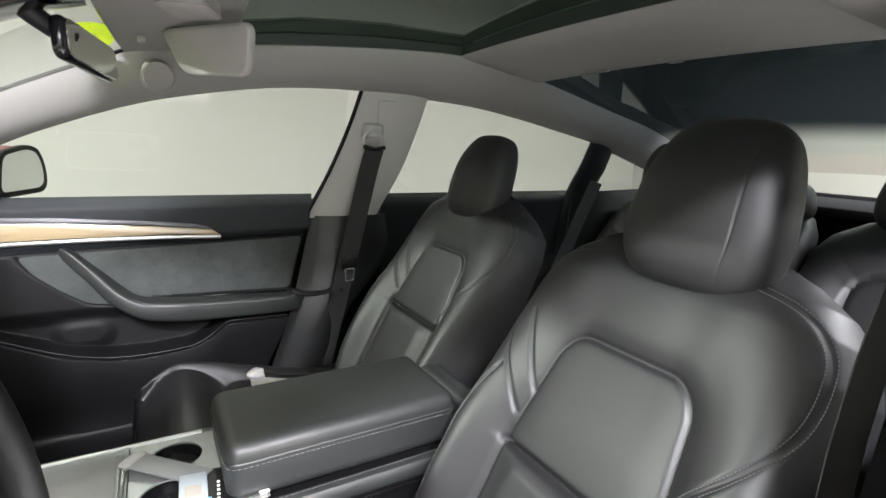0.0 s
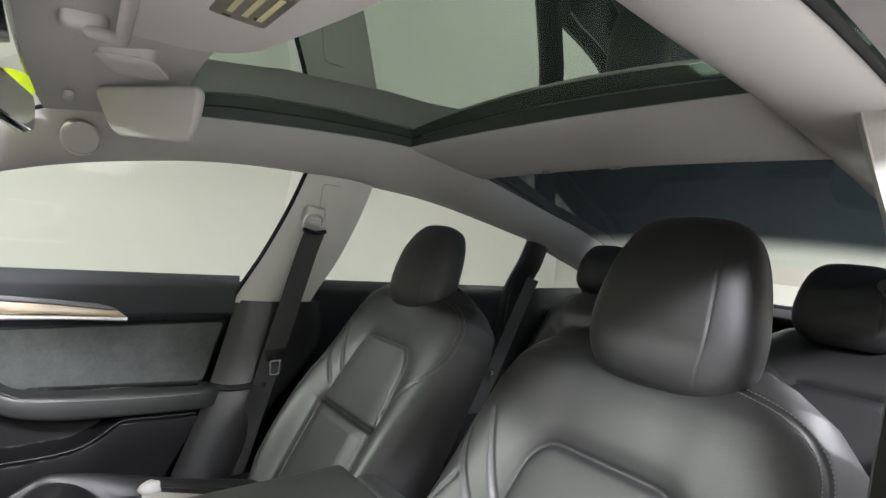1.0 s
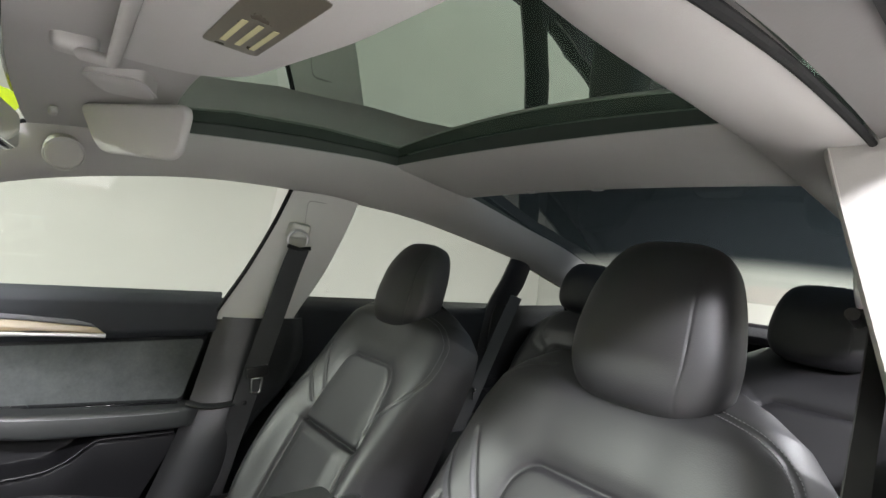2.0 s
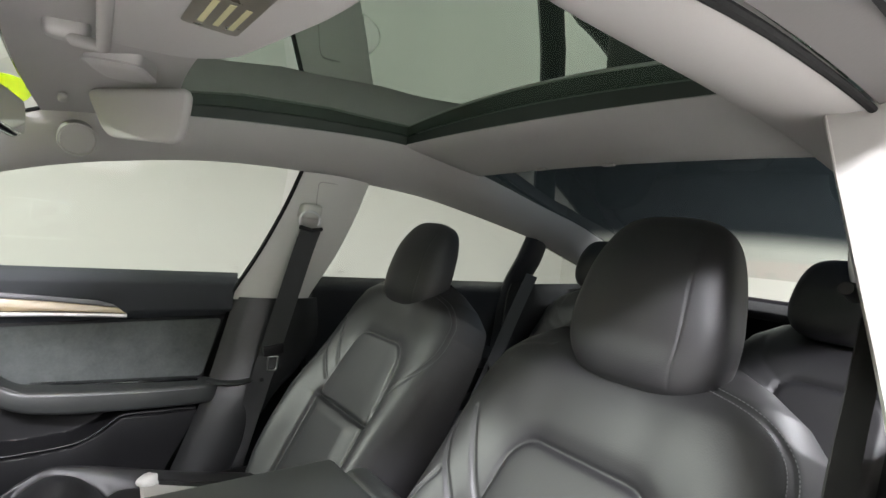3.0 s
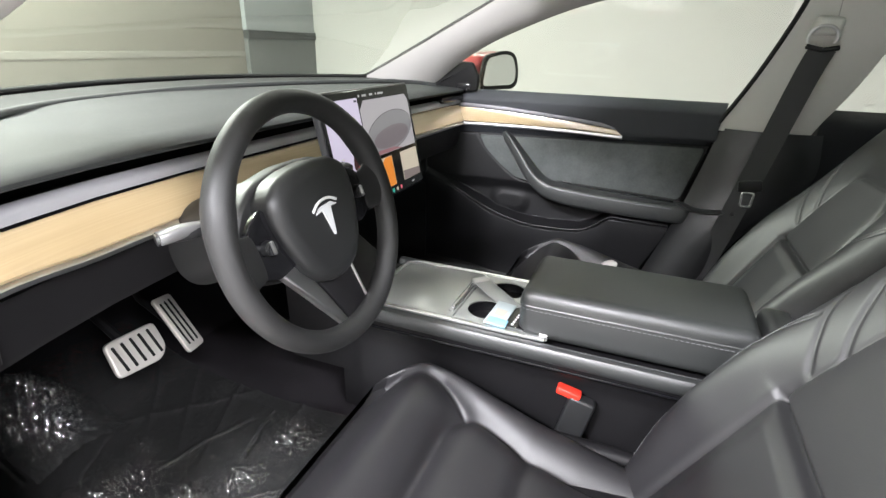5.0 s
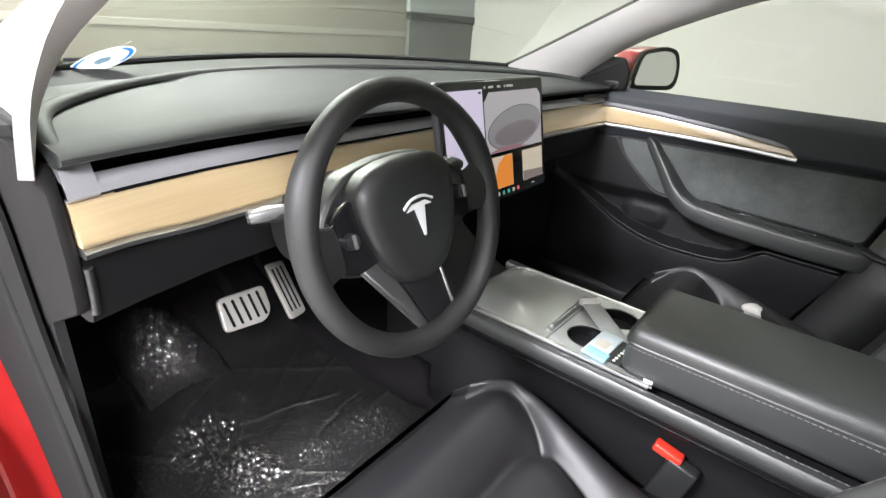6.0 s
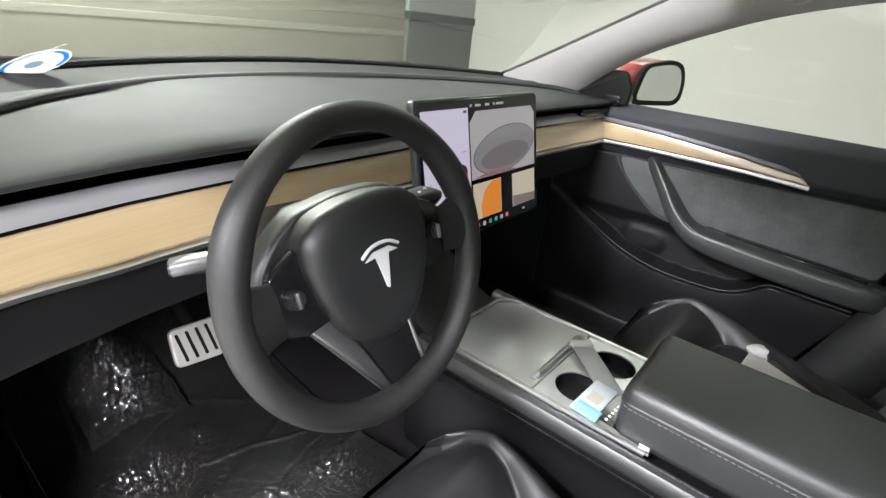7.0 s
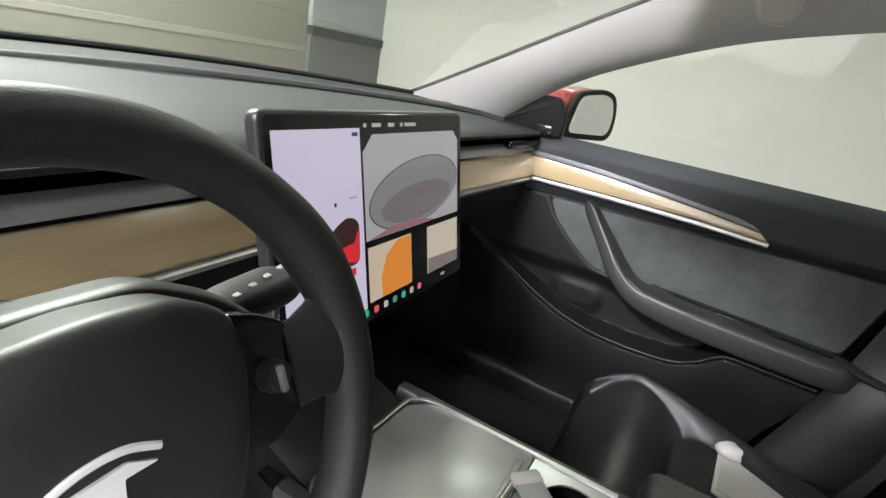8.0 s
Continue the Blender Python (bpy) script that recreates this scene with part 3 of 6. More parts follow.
part("parcel_shelf", rbox(1.24, 0.50, 0.03, 0.01, 2, (MID, -2.2, 0.985)), CARPET, car, "dark parcel shelf behind the rear seat")
deck = [[(x, y, z - 0.05 * abs((x - MID) / 0.8) ** 3) for x in np.linspace(MID - 0.80, MID + 0.80, 20)] for y, z in ((-2.46, 0.94), (-2.55, 0.945), (-2.72, 0.95), (-2.76, 0.935), (-2.78, 0.80), (-2.82, 0.70), (-2.80, 0.45), (-2.74, 0.32))]
part("boot_lid", shell(np.array(deck), 0.01), RED, car, "red painted boot lid and tail")
nose = [[(x, y - 0.10 * abs((x - MID) / 0.86) ** 3, z) for x in np.linspace(MID - 0.86, MID + 0.86, 20)] for y, z in ((2.15, 0.70), (2.20, 0.62), (2.19, 0.45), (2.14, 0.28))]
part("nose_panel", shell(np.array(nose), 0.01), RED, car, "red painted nose of the car")
part("rear_bulkhead", rbox(1.36, 0.03, 0.75, 0.01, 2, (MID, -2.44, 0.64)), CARPET, car)
bon = []
for y, z in ((0.70, 0.915), (0.86, 0.938), (1.1, 0.927), (1.5, 0.89), (1.9, 0.82), (2.15, 0.70)):
    bon.append([(x, y, z - 0.10 * abs((x - MID) / 0.86) ** 3) for x in np.linspace(MID - 0.86, MID + 0.86, 24)])
part("bonnet", shell(np.array(bon), 0.01), RED, car, "glossy red bonnet beyond the windscreen")
for sg in (1, -1):
    fl = [[((MID + sg * (0.80 + w)), y, z) for z, w in ((0.87, -0.02), (0.82, 0.06), (0.7, 0.10), (0.5, 0.10), (0.30, 0.06))] for y in (0.62, 0.9, 1.3, 1.8, 2.1)]
    part("front_wing", shell(np.array(fl), 0.01 * sg), RED, car, "red painted front wing")
    fl = [[((MID + sg * (0.72 + w)), y, z) for z, w in ((0.90, 0.10), (0.85, 0.15), (0.7, 0.18), (0.5, 0.18), (0.30, 0.14))] for y in (-0.78, -1.2, -1.7, -2.2, -2.5)]
    part("rear_side_skin", shell(np.array(fl), 0.01 * sg), RED, car, "red painted rear side of the body")
    part("sill_skin", rbox(0.07, 1.9, 0.10, 0.03, 3, (MID + sg * 0.82, -0.2, 0.30)), RED, car)
for wx in (MID - 0.79, MID + 0.79):
    for wy in (1.42, -1.45):
        c = np.linspace(0, 2 * np.pi, 40, endpoint=False)
        prof = [(-0.11, 0.22), (-0.115, 0.30), (-0.095, 0.332), (0.095, 0.332), (0.115, 0.30), (0.11, 0.22)]
        ty = part("wheel", grid(np.array([[(wx + a, wy + r * math.cos(t), 0.333 + r * math.sin(t)) for a, r in prof] for t in c]), cu=True, cv=True), RUBBER, car, "black road tyre under the body")
        part("rim", capped(np.array([[(wx + a, wy + r * math.cos(t), 0.333 + r * math.sin(t)) for t in c] for a, r in ((-0.10, 0.22), (-0.02, 0.215), (0.02, 0.215), (0.10, 0.22))])), SATIN, ty)
part("pillar_ledge", sweep(spline([(0.668, -0.448, 0.686), (0.645, -0.480, 0.680), (0.636, -0.53, 0.681), (0.645, -0.60, 0.694)], 24), 0.020, 0.006, 12), SATIN, car, "black ledge on the lower pillar trim")
# driver's door frame at the hinge side: red edge, black seal, inner kick panel
SEAL_IN = spline([(-0.744, 0.50, 0.965), (-0.743, 0.45, 0.90), (-0.742, 0.430, 0.852), (-0.742, 0.404, 0.727), (-0.742, 0.350, 0.559), (-0.742, 0.335, 0.474), (-0.742, 0.285, 0.405), (-0.742, 0.10, 0.378), (-0.742, -0.3, 0.372)], 60)
SEAL_OUT = spline([(-0.772, 0.80, 0.96), (-0.772, 0.76, 0.86), (-0.772, 0.70, 0.76), (-0.770, 0.563, 0.600), (-0.770, 0.480, 0.520), (-0.770, 0.430, 0.420), (-0.770, 0.36, 0.350), (-0.770, 0.12, 0.335), (-0.770, -0.3, 0.33)], 60)
part("door_seal_bed", shell(np.stack([SEAL_IN * (1 - u) + SEAL_OUT * u for u in np.linspace(0, 1, 5)], 1), 0.006), RUBBER, car, "black rubber-lined door frame edge")
part("door_seal", sweep(SEAL_IN * 0.72 + SEAL_OUT * 0.28 + np.array([-0.004, -0.004, 0]), 0.009, 0.008, 12, up=(1, 0, 0)), RUBBER, car, "black rubber door seal")
part("door_jamb", shell(np.stack([SEAL_OUT + np.array([-0.10 * u, 0.10 * math.sin(u * 3.1), -0.02 * math.sin(u * 3.1)]) for u in np.linspace(0, 1, 10)], 1), 0.006), RED, car, "glossy red door frame at the hinges")
for sg in (1, -1):
    part("kick_panel", door_sheet(0.40 if sg > 0 else 0.385, 1.04, 0.28, 0.985, lambda Y, Z: (0.695 if sg > 0 else 0.676) + 0.0 * Y, sg, 12, 12, 0.012), SATIN, car, "black plastic kick panel in the footwell")

ol = spline(OUTL, 90)
# Pale trim given a darker grey, since it faces the lamp and would burn out.
part("doorway_trim", shell(np.stack([ol + np.array([-0.008, 0, 0.004]) + np.array([-0.13, 0, 0.055]) * u for u in np.linspace(0, 1, 6)], 1)[12:62], 0.012), surf("dimmed_doorway_trim", (0.085, 0.080, 0.076), 0.7, bump=0.1), car, "trim along the top of the open doorway, its grey darkened against the lamp")
part("doorway_seal", sweep(ol[12:62] + np.array([-0.004, 0, 0.0]), 0.0035, 0.0035, 8), RUBBER, car)

# ---- passenger door ----
LIP = [(0.42, 0.70), (0.30, 0.655), (0.246, 0.630), (0.139, 0.585), (0.038, 0.560), (-0.057, 0.555), (-0.154, 0.562), (-0.202, 0.583), (-0.249, 0.620), (-0.41, 0.618), (-0.56, 0.616)]


def lip_z(y):
    """Height of the door pocket's edge."""
    P = np.array(LIP)[::-1]
    return np.interp(y, P[:, 0], P[:, 1])


def door_fn(Y, Z):
    X = 0.712 + 0.0 * Y
    X = X + 0.022 * step(Z, 0.945, 0.985)
    X = X - 0.012 * step(Z, 0.845 + 0.02 * (0.2 - Y), 0.862 + 0.02 * (0.2 - Y))
    # the pocket's outer wall below its edge, the cavity above it
    below = step(lip_z(Y) - Z, -0.006, 0.010)
    X = X + 0.020 * step(0.69 - Z, 0.0, 0.05) * (1 - below) * step(Y, -0.28, -0.22)
    X = X - (0.060 - 0.030 * step(Y, 0.10, 0.32)) * below
    X = X + 0.022 * below * step(lip_z(Y) - Z, 0.02, 0.20)
    # round speaker cover in the front of the pocket
    d = rbox_sdf(Y, Z, 0.095, 0.612, 0.070, 0.046, 0.046)
    X = X - 0.012 * step(-d, -0.010, 0.030) * (1 - below)
    groove = sdf_lines(Y, Z, [[(0.40, 0.834), (0.22, 0.839), (-0.06, 0.847), (-0.51, 0.857)], [(0.22, 0.836), (0.183, 0.786), (0.131, 0.738), (0.077, 0.699), (0.025, 0.687)]])
    return X + 0.005 * np.exp(-(groove / 0.004) ** 2)


zs = np.linspace(0.28, 0.978, 260)
ye = np.interp(zs, [0.28, 0.47, 0.57, 0.70, 0.91, 0.978], [-0.30, -0.367, -0.410, -0.448, -0.506, -0.518])
DY = 0.42 + (ye - 0.42)[None, :] * np.linspace(0, 1, 300)[:, None]
DZ = np.broadcast_to(zs, DY.shape)
door = part("door", shell(np.stack([door_fn(DY, DZ), DY, DZ], 2), 0.05), DOORTOP, car, "closed passenger door with black soft-touch trim")
# lighter soft-touch top over the wood, with a rolled upper edge
tz = np.linspace(0.868, 0.979, 34)
te = np.interp(tz, [0.91, 0.978], [-0.504, -0.516])
TY = 0.405 + (te - 0.405)[None, :] * np.linspace(0, 1, 90)[:, None]
TZ = np.broadcast_to(tz, TY.shape)
part("top_trim", shell(np.stack([door_fn(TY, TZ) - 0.006 * rise(np.minimum((TZ - 0.868) / 0.012, (0.981 - TZ) / 0.014)), TY, TZ], 2), 0.004), DOORSOFT, door, "blue-grey soft-touch door top")
bz = np.linspace(0.0, 0.024, 10)
be = np.interp(bz, [0.0, 0.024], [-0.480, -0.488])
BY = 0.36 + (be - 0.36)[None, :] * np.linspace(0, 1, 80)[:, None]
BZ = np.broadcast_to(bz, BY.shape) + 0.8395 + 0.025 * (0.22 - BY)
part("belt_trim", shell(np.stack([door_fn(BY, BZ) - 0.004, BY, BZ], 2), 0.004), DOORSOFT, door)
# suede insert
ins = rounded([(0.212, 0.833), (-0.482, 0.849), (-0.440, 0.688), (0.03, 0.690), (0.079, 0.701), (0.133, 0.740), (0.185, 0.787)], 0.014)
part("suede_insert", prism(ins, 0.008, 0.003, 2, Matrix(((0, 0, -1, 0.712), (1, 0, 0, 0), (0, 1, 0, 0), (0, 0, 0, 1)))), SUEDE, door, "grey suede insert panel")
# wood strip tapering to its rear tip, silver line under it
wt = [(0.296, 0.875), (0.24, 0.876), (0.10, 0.877), (-0.10, 0.876), (-0.246, 0.868), (-0.228, 0.884), (-0.10, 0.899), (0.10, 0.915), (0.24, 0.921), (0.296, 0.922)]
MDOOR = Matrix(((0, 0, -1, 0.704), (1, 0, 0, 0), (0, 1, 0, 0), (0, 0, 0, 1)))
part("wood_strip", prism(wt, 0.014, 0.003, 2, MDOOR), WOOD, door, "pale open-pore wood strip")
part("silver_strip", sweep(spline([(0.690, 0.292, 0.868), (0.690, 0.10, 0.870), (0.690, -0.10, 0.869), (0.692, -0.248, 0.8625)], 30), 0.004, 0.0055, 8), SILVER, door, "thin satin silver strip")
band = [(0.296, 0.9235), (0.24, 0.9225), (0.10, 0.9165), (-0.10, 0.9005), (-0.226, 0.886), (-0.215, 0.893), (-0.182, 0.902), (-0.089, 0.912), (0.12, 0.930), (0.296, 0.936)]
part("silver_strip_upper", prism(band, 0.0155, 0.002, 2, MDOOR), surf("soft_silver_ribbon", (0.20, 0.195, 0.21), 0.45, metal=0.3, bump=0.02), door, "pale silver-grey ribbon over the wood")
# armrest with pull handle
ap = spline([(0.697, 0.122, 0.850), (0.690, 0.105, 0.833), (0.676, 0.053, 0.775), (0.664, 0.006, 0.722), (0.660, -0.040, 0.689), (0.659, -0.10, 0.677), (0.661, -0.20, 0.668), (0.666, -0.33, 0.660), (0.674, -0.43, 0.656), (0.690, -0.462, 0.655)], 80)
u_ = np.linspace(0, 1, 80)
ry = np.interp(u_, [0, 0.04, 0.15, 0.30, 0.42, 0.5, 1], [0.006, 0.014, 0.016, 0.020, 0.027, 0.029, 0.028])
rx = np.interp(u_, [0, 0.04, 0.15, 0.30, 0.42, 0.5, 1], [0.008, 0.014, 0.022, 0.034, 0.040, 0.042, 0.036])
part("armrest", sweep(ap, rx, ry, 28, power=5.0), LEATHER2, door, "black leather armrest rising into the pull handle")
part("armrest_stitching", sweep(spline([(0.6285, -0.02, 0.722), (0.6185, -0.075, 0.698), (0.6175, -0.13, 0.6925), (0.6195, -0.2, 0.687), (0.6255, -0.33, 0.679), (0.635, -0.42, 0.675)], 50), 0.0010, 0.0010, 6), THREAD, door)
sw = part("switch_panel", rbox(0.030, 0.36, 0.008, 0.003, 3, (0.690, -0.245, 0.694), (2.5, 0, 0)), BLACKGLOSS, door, "black switch well in the armrest")
part("window_switch", rbox(0.016, 0.030, 0.007, 0.003, 3, (0.689, -0.10, 0.703), (2.5, 0, 0)), SATIN, sw)
lip = spline([(0.684, 0.30, 0.657), (0.674, 0.246, 0.632), (0.662, 0.139, 0.587), (0.656, 0.038, 0.562), (0.654, -0.057, 0.557), (0.653, -0.154, 0.564), (0.653, -0.202, 0.585), (0.653, -0.238, 0.613), (0.653, -0.262, 0.621), (0.653, -0.32, 0.620), (0.653, -0.418, 0.618)], 90)
part("pocket_lip", sweep(lip, 0.005, 0.003, 10), PLASTIC, door, "satin edge of the door pocket")
# triangle cover at the mirror
tri = rounded([(0.41, 0.968), (0.225, 0.974), (0.222, 1.020), (0.245, 1.062), (0.285, 1.064)], 0.010)
part("mirror_cover", prism(tri, 0.02, 0.004, 2, Matrix(((0, 0, -1, 0.712), (1, 0, 0, 0), (0, 1, 0, 0), (0, 0, 0, 1)))), RUBBER, door, "black triangular cover at the window's front corner")

# door mirror
mir = thing("door_mirror", (0.84, 0.24, 0.96), "red door mirror with black rim on the passenger side", "mirror")
mo = rounded([(-0.125, -0.055), (0.085, -0.060), (0.115, -0.045), (0.118, 0.0), (0.092, 0.055), (0.03, 0.066), (-0.095, 0.050)], 0.03, 6)
MM = pose(0.914, 0.222, 1.028, 90, 0, -14)
mo = [(a * 1.08, b) for a, b in mo]
part("housing", prism([(a * 1.04, b * 1.06) for a, b in mo], 0.105, 0.035, 5, MM @ Matrix.Translation((0, 0, -0.107))), RED, mir, "glossy red mirror housing")
part("rim", prism([(a * 1.06 + 0.004, b * 1.09) for a, b in mo], 0.016, 0.004, 2, MM @ Matrix.Translation((0, 0, -0.002))), RUBBER, mir, "black mirror rim")
part("mirror_glass", prism([(a * 0.90 - 0.004, b * 0.86 + 0.002) for a, b in mo], 0.002, 0, 1, MM @ Matrix.Translation((0, 0, 0.0135))), MIRROR, mir, "mirror glass")
part("foot", rbox(0.14, 0.06, 0.035, 0.012, 3, (0.76, 0.27, 0.985)), BLACKGLOSS, mir)

# ---- front seats ----
SEAM_SHOULDER = [(0.128, 0.045), (0.155, 0.080), (0.190, 0.125), (0.216, 0.175), (0.225, 0.22), (0.221, 0.273), (0.205, 0.306), (0.172, 0.330), (0.115, 0.345)]
SEAM_SIDE = [(0.198, -0.27), (0.214, -0.15), (0.215, -0.02), (0.206, 0.05), (0.186, 0.100)]


SEAM_TAB = [(0.108, 0.078), (0.132, 0.114), (0.158, 0.160), (0.182, 0.208)]


def back_front(w, s):
    """Height of the backrest's face over its plane, across w and along s."""
    aw = abs(w)
    c = smooth_interp(s, [-0.28, -0.12, 0.0, 0.08, 0.16, 0.25, 0.33, 0.39], [0.055, 0.066, 0.052, 0.032, 0.016, 0.004, -0.006, -0.020], 0.14)
    g = c * step(aw, 0.115, 0.215)
    upper = 0.008 * step(s, 0.15, 0.29) * step(-s, -0.42, -0.26)
    g = g + upper * step(-aw, -0.22, -0.10) - 0.06 * step(s, 0.30, 0.42)
    d = rbox_sdf((w + 0.008) / (1.0 - 1.0 * np.clip(s, 0, 0.22)), s, 0, 0.088, 0.132, 0.112, 0.05)
    g = g + (0.007 * rise(-d / 0.060) - 0.006 * np.exp(-(np.maximum(d, 0) / 0.020) ** 2)) * step(s, -0.008, 0.004)
    g = g - 0.004 * np.exp(-(d / 0.0045) ** 2) * step(s, -0.006, 0.006)
    dl = abs(aw - 0.125)
    g = g - 0.008 * np.exp(-(dl / 0.005) ** 2) * step(-s, -0.035, 0.005)
    g = g + 0.010 * step(-aw, -0.12, -0.07) * (s < 0) * step(-s, 0.0, 0.03)
    g = g - 0.014 * np.exp(-(s / 0.005) ** 2) * step(-aw, -0.135, -0.120)
    g = g - 0.007 * step(s, 0.05, 0.20) * step(-aw, -0.18, -0.06)
    ds = np.minimum(sdf_lines(aw, s, [SEAM_SHOULDER]), sdf_lines(w, s, [SEAM_TAB, SEAM_SIDE]))
    return g - 0.0042 * np.exp(-(ds / 0.0034) ** 2)


def half_width(s):
    return np.interp(s, [-0.30, -0.2, 0.0, 0.18, 0.26, 0.31, 0.345, 0.37, 0.39, 0.40], [0.225, 0.248, 0.260, 0.258, 0.252, 0.236, 0.208, 0.168, 0.115, 0.05])


def backrest_rows():
    S = np.concatenate([np.linspace(-0.29, 0.30, 290), 0.30 + 0.10 * np.sin(np.linspace(0.02, 1, 54) * np.pi / 2)])
    a = np.linspace(-1, 1, 300)
    a = np.sign(a) * (1 - (1 - abs(a)) ** 1.2)
    ab = np.linspace(1, -1, 26)[1:-1]
    front = np.stack([back_front(a * half_width(s), np.full_like(a, s)) for s in S])
    for _ in range(4):
        front[1:-1, 1:-1] = (4 * front[1:-1, 1:-1] + front[:-2, 1:-1] + front[2:, 1:-1] + front[1:-1, :-2] + front[1:-1, 2:]) / 8
    rows = []
    for s, f in zip(S, front):
        W = half_width(s)
        back = -0.115 + 0.075 * step(s, 0.30, 0.41)
        w = a * W
        f = back + (f - back) * np.sqrt(np.maximum(1 - abs(a) ** 7, 0))
        fb = back - 0.035 * (1 - ab ** 4) * step(-s, -0.40, -0.2)
        rows.append(np.stack([np.concatenate([w, ab * W]), np.concatenate([f, fb]), np.full(len(a) + len(ab), s)], 1))
    return np.array(rows)


def stitches(lines, off, fn, step_len=0.0046, lift=0.0011):
    """Short raised stitches along seams on a face."""
    out = []
    for L in lines:
        P = spline(L, 160)
        k = np.concatenate([[0], np.cumsum(np.linalg.norm(np.diff(P, axis=0), axis=1))])
        for s0 in np.arange(0.004, k[-1] - step_len, step_len):
            q = [np.array([np.interp(s, k, P[:, 0]), np.interp(s, k, P[:, 1])]) for s in (s0, s0 + step_len * 0.62)]
            t = (q[1] - q[0]) / np.linalg.norm(q[1] - q[0])
            nrm = np.array([-t[1], t[0]]) * off
            a, b = q[0] + nrm, q[1] + nrm
            fa, fb = fn(np.array([a[0]]), np.array([a[1]]))[0] + lift, fn(np.array([b[0]]), np.array([b[1]]))[0] + lift
            out.append(sweep(np.array([(a[0], fa, a[1]), (0.5 * (a[0] + b[0]), 0.5 * (fa + fb) + 0.0004, 0.5 * (a[1] + b[1])), (b[0], fb, b[1])]), 0.0006, 0.0006, 4, up=(0, 1, 0)))
    return join(*out)


def face_of(w, s):
    W = half_width(s)
    back = -0.115 + 0.075 * step(s, 0.30, 0.41)
    return back + (back_front(w, s) - back) * np.sqrt(np.maximum(1 - (abs(w) / W) ** 7, 0))


def headrest_vf(hw, hh, hd):
    """A soft block, wider at its foot, with a seam down its face."""
    nu, nv = 280, 80
    th = np.linspace(0, 2 * np.pi, nu, endpoint=False)
    ph = np.linspace(-np.pi / 2, np.pi / 2, nv)
    e1, e2 = 0.5, 0.66

    def pw(v, e):
        return np.sign(v) * abs(v) ** e
    T, Pp = np.meshgrid(th, ph, indexing="ij")
    x = pw(np.cos(Pp), e1) * pw(np.cos(T), e2)
    y = pw(np.cos(Pp), e1) * pw(np.sin(T), e2)
    z = pw(np.sin(Pp), e1)
    wid = hw * (1.0 - 0.19 * step(z, -0.3, 1.0) - 0.06 * step(-z, 0.5, 1.0))
    X = x * wid
    Y = y * hd * (1.0 - 0.25 * step(z, 0.2, 1.1)) + 0.012 * (1 - z ** 2) - 0.010 * x ** 2
    Z = z * hh
    sd = abs(-X - hw * (0.58 - 0.05 * z - 0.10 * step(-z, 0.3, 1.0)))
    Y = Y - 0.0013 * np.exp(-(sd / 0.0011) ** 2) * (y > 0.2) * step(-z, -0.80, -0.6)
    P = np.stack([X, Y, Z], 2)
    return grid(P.transpose(1, 0, 2), cv=True)


SEAT_Y = [0.0, 0.134, 0.22, 0.335, 0.41, 0.47, 0.50, 0.525, 0.54]
SEAM_W = [0.116, 0.123, 0.134, 0.176, 0.214, 0.230, 0.228, 0.210, 0.18]
EDGE_W = [0.235, 0.255, 0.262, 0.268, 0.269, 0.264, 0.252, 0.228, 0.19]


def cushion_top(w, y):
    """Height of the seat cushion over its base, y from back (0) to front (0.5): a parted
    middle pad, a front roll and a broad bolster along each side."""
    aw = abs(w)
    vw = np.interp(y, SEAT_Y, SEAM_W)
    ew = np.interp(y, SEAT_Y, EDGE_W)
    fall = 0.085 * step(y, 0.44, 0.56)
    ridge = 0.041 - 0.024 * step(y, 0.34, 0.50) - fall
    base = -0.022 + 0.020 * step(y, 0.33, 0.47) - fall
    side = base + (ridge - base) * np.sin(np.pi / 2 * np.clip((aw - vw) / (0.62 * (ew - vw) + 1e-4), 0, 1)) ** 0.8
    fl = 0.362 - 3.2 * np.maximum(aw - 0.085, 0) ** 1.9
    front = y > fl
    d_side = np.maximum(vw - aw, 0)
    roll_ = 0.016 - fall - 3.0 * (y - 0.43) ** 2 - 0.042 * (1 - rise(d_side / 0.10) * rise((y - fl) / 0.085))
    pad = -0.034 + 0.040 * rise(d_side / 0.075) * rise((fl - y) / 0.07) * rise(abs(y - 0.213) / 0.05 + 0.22)
    return np.where(aw < vw, np.where(front, roll_, pad), side)


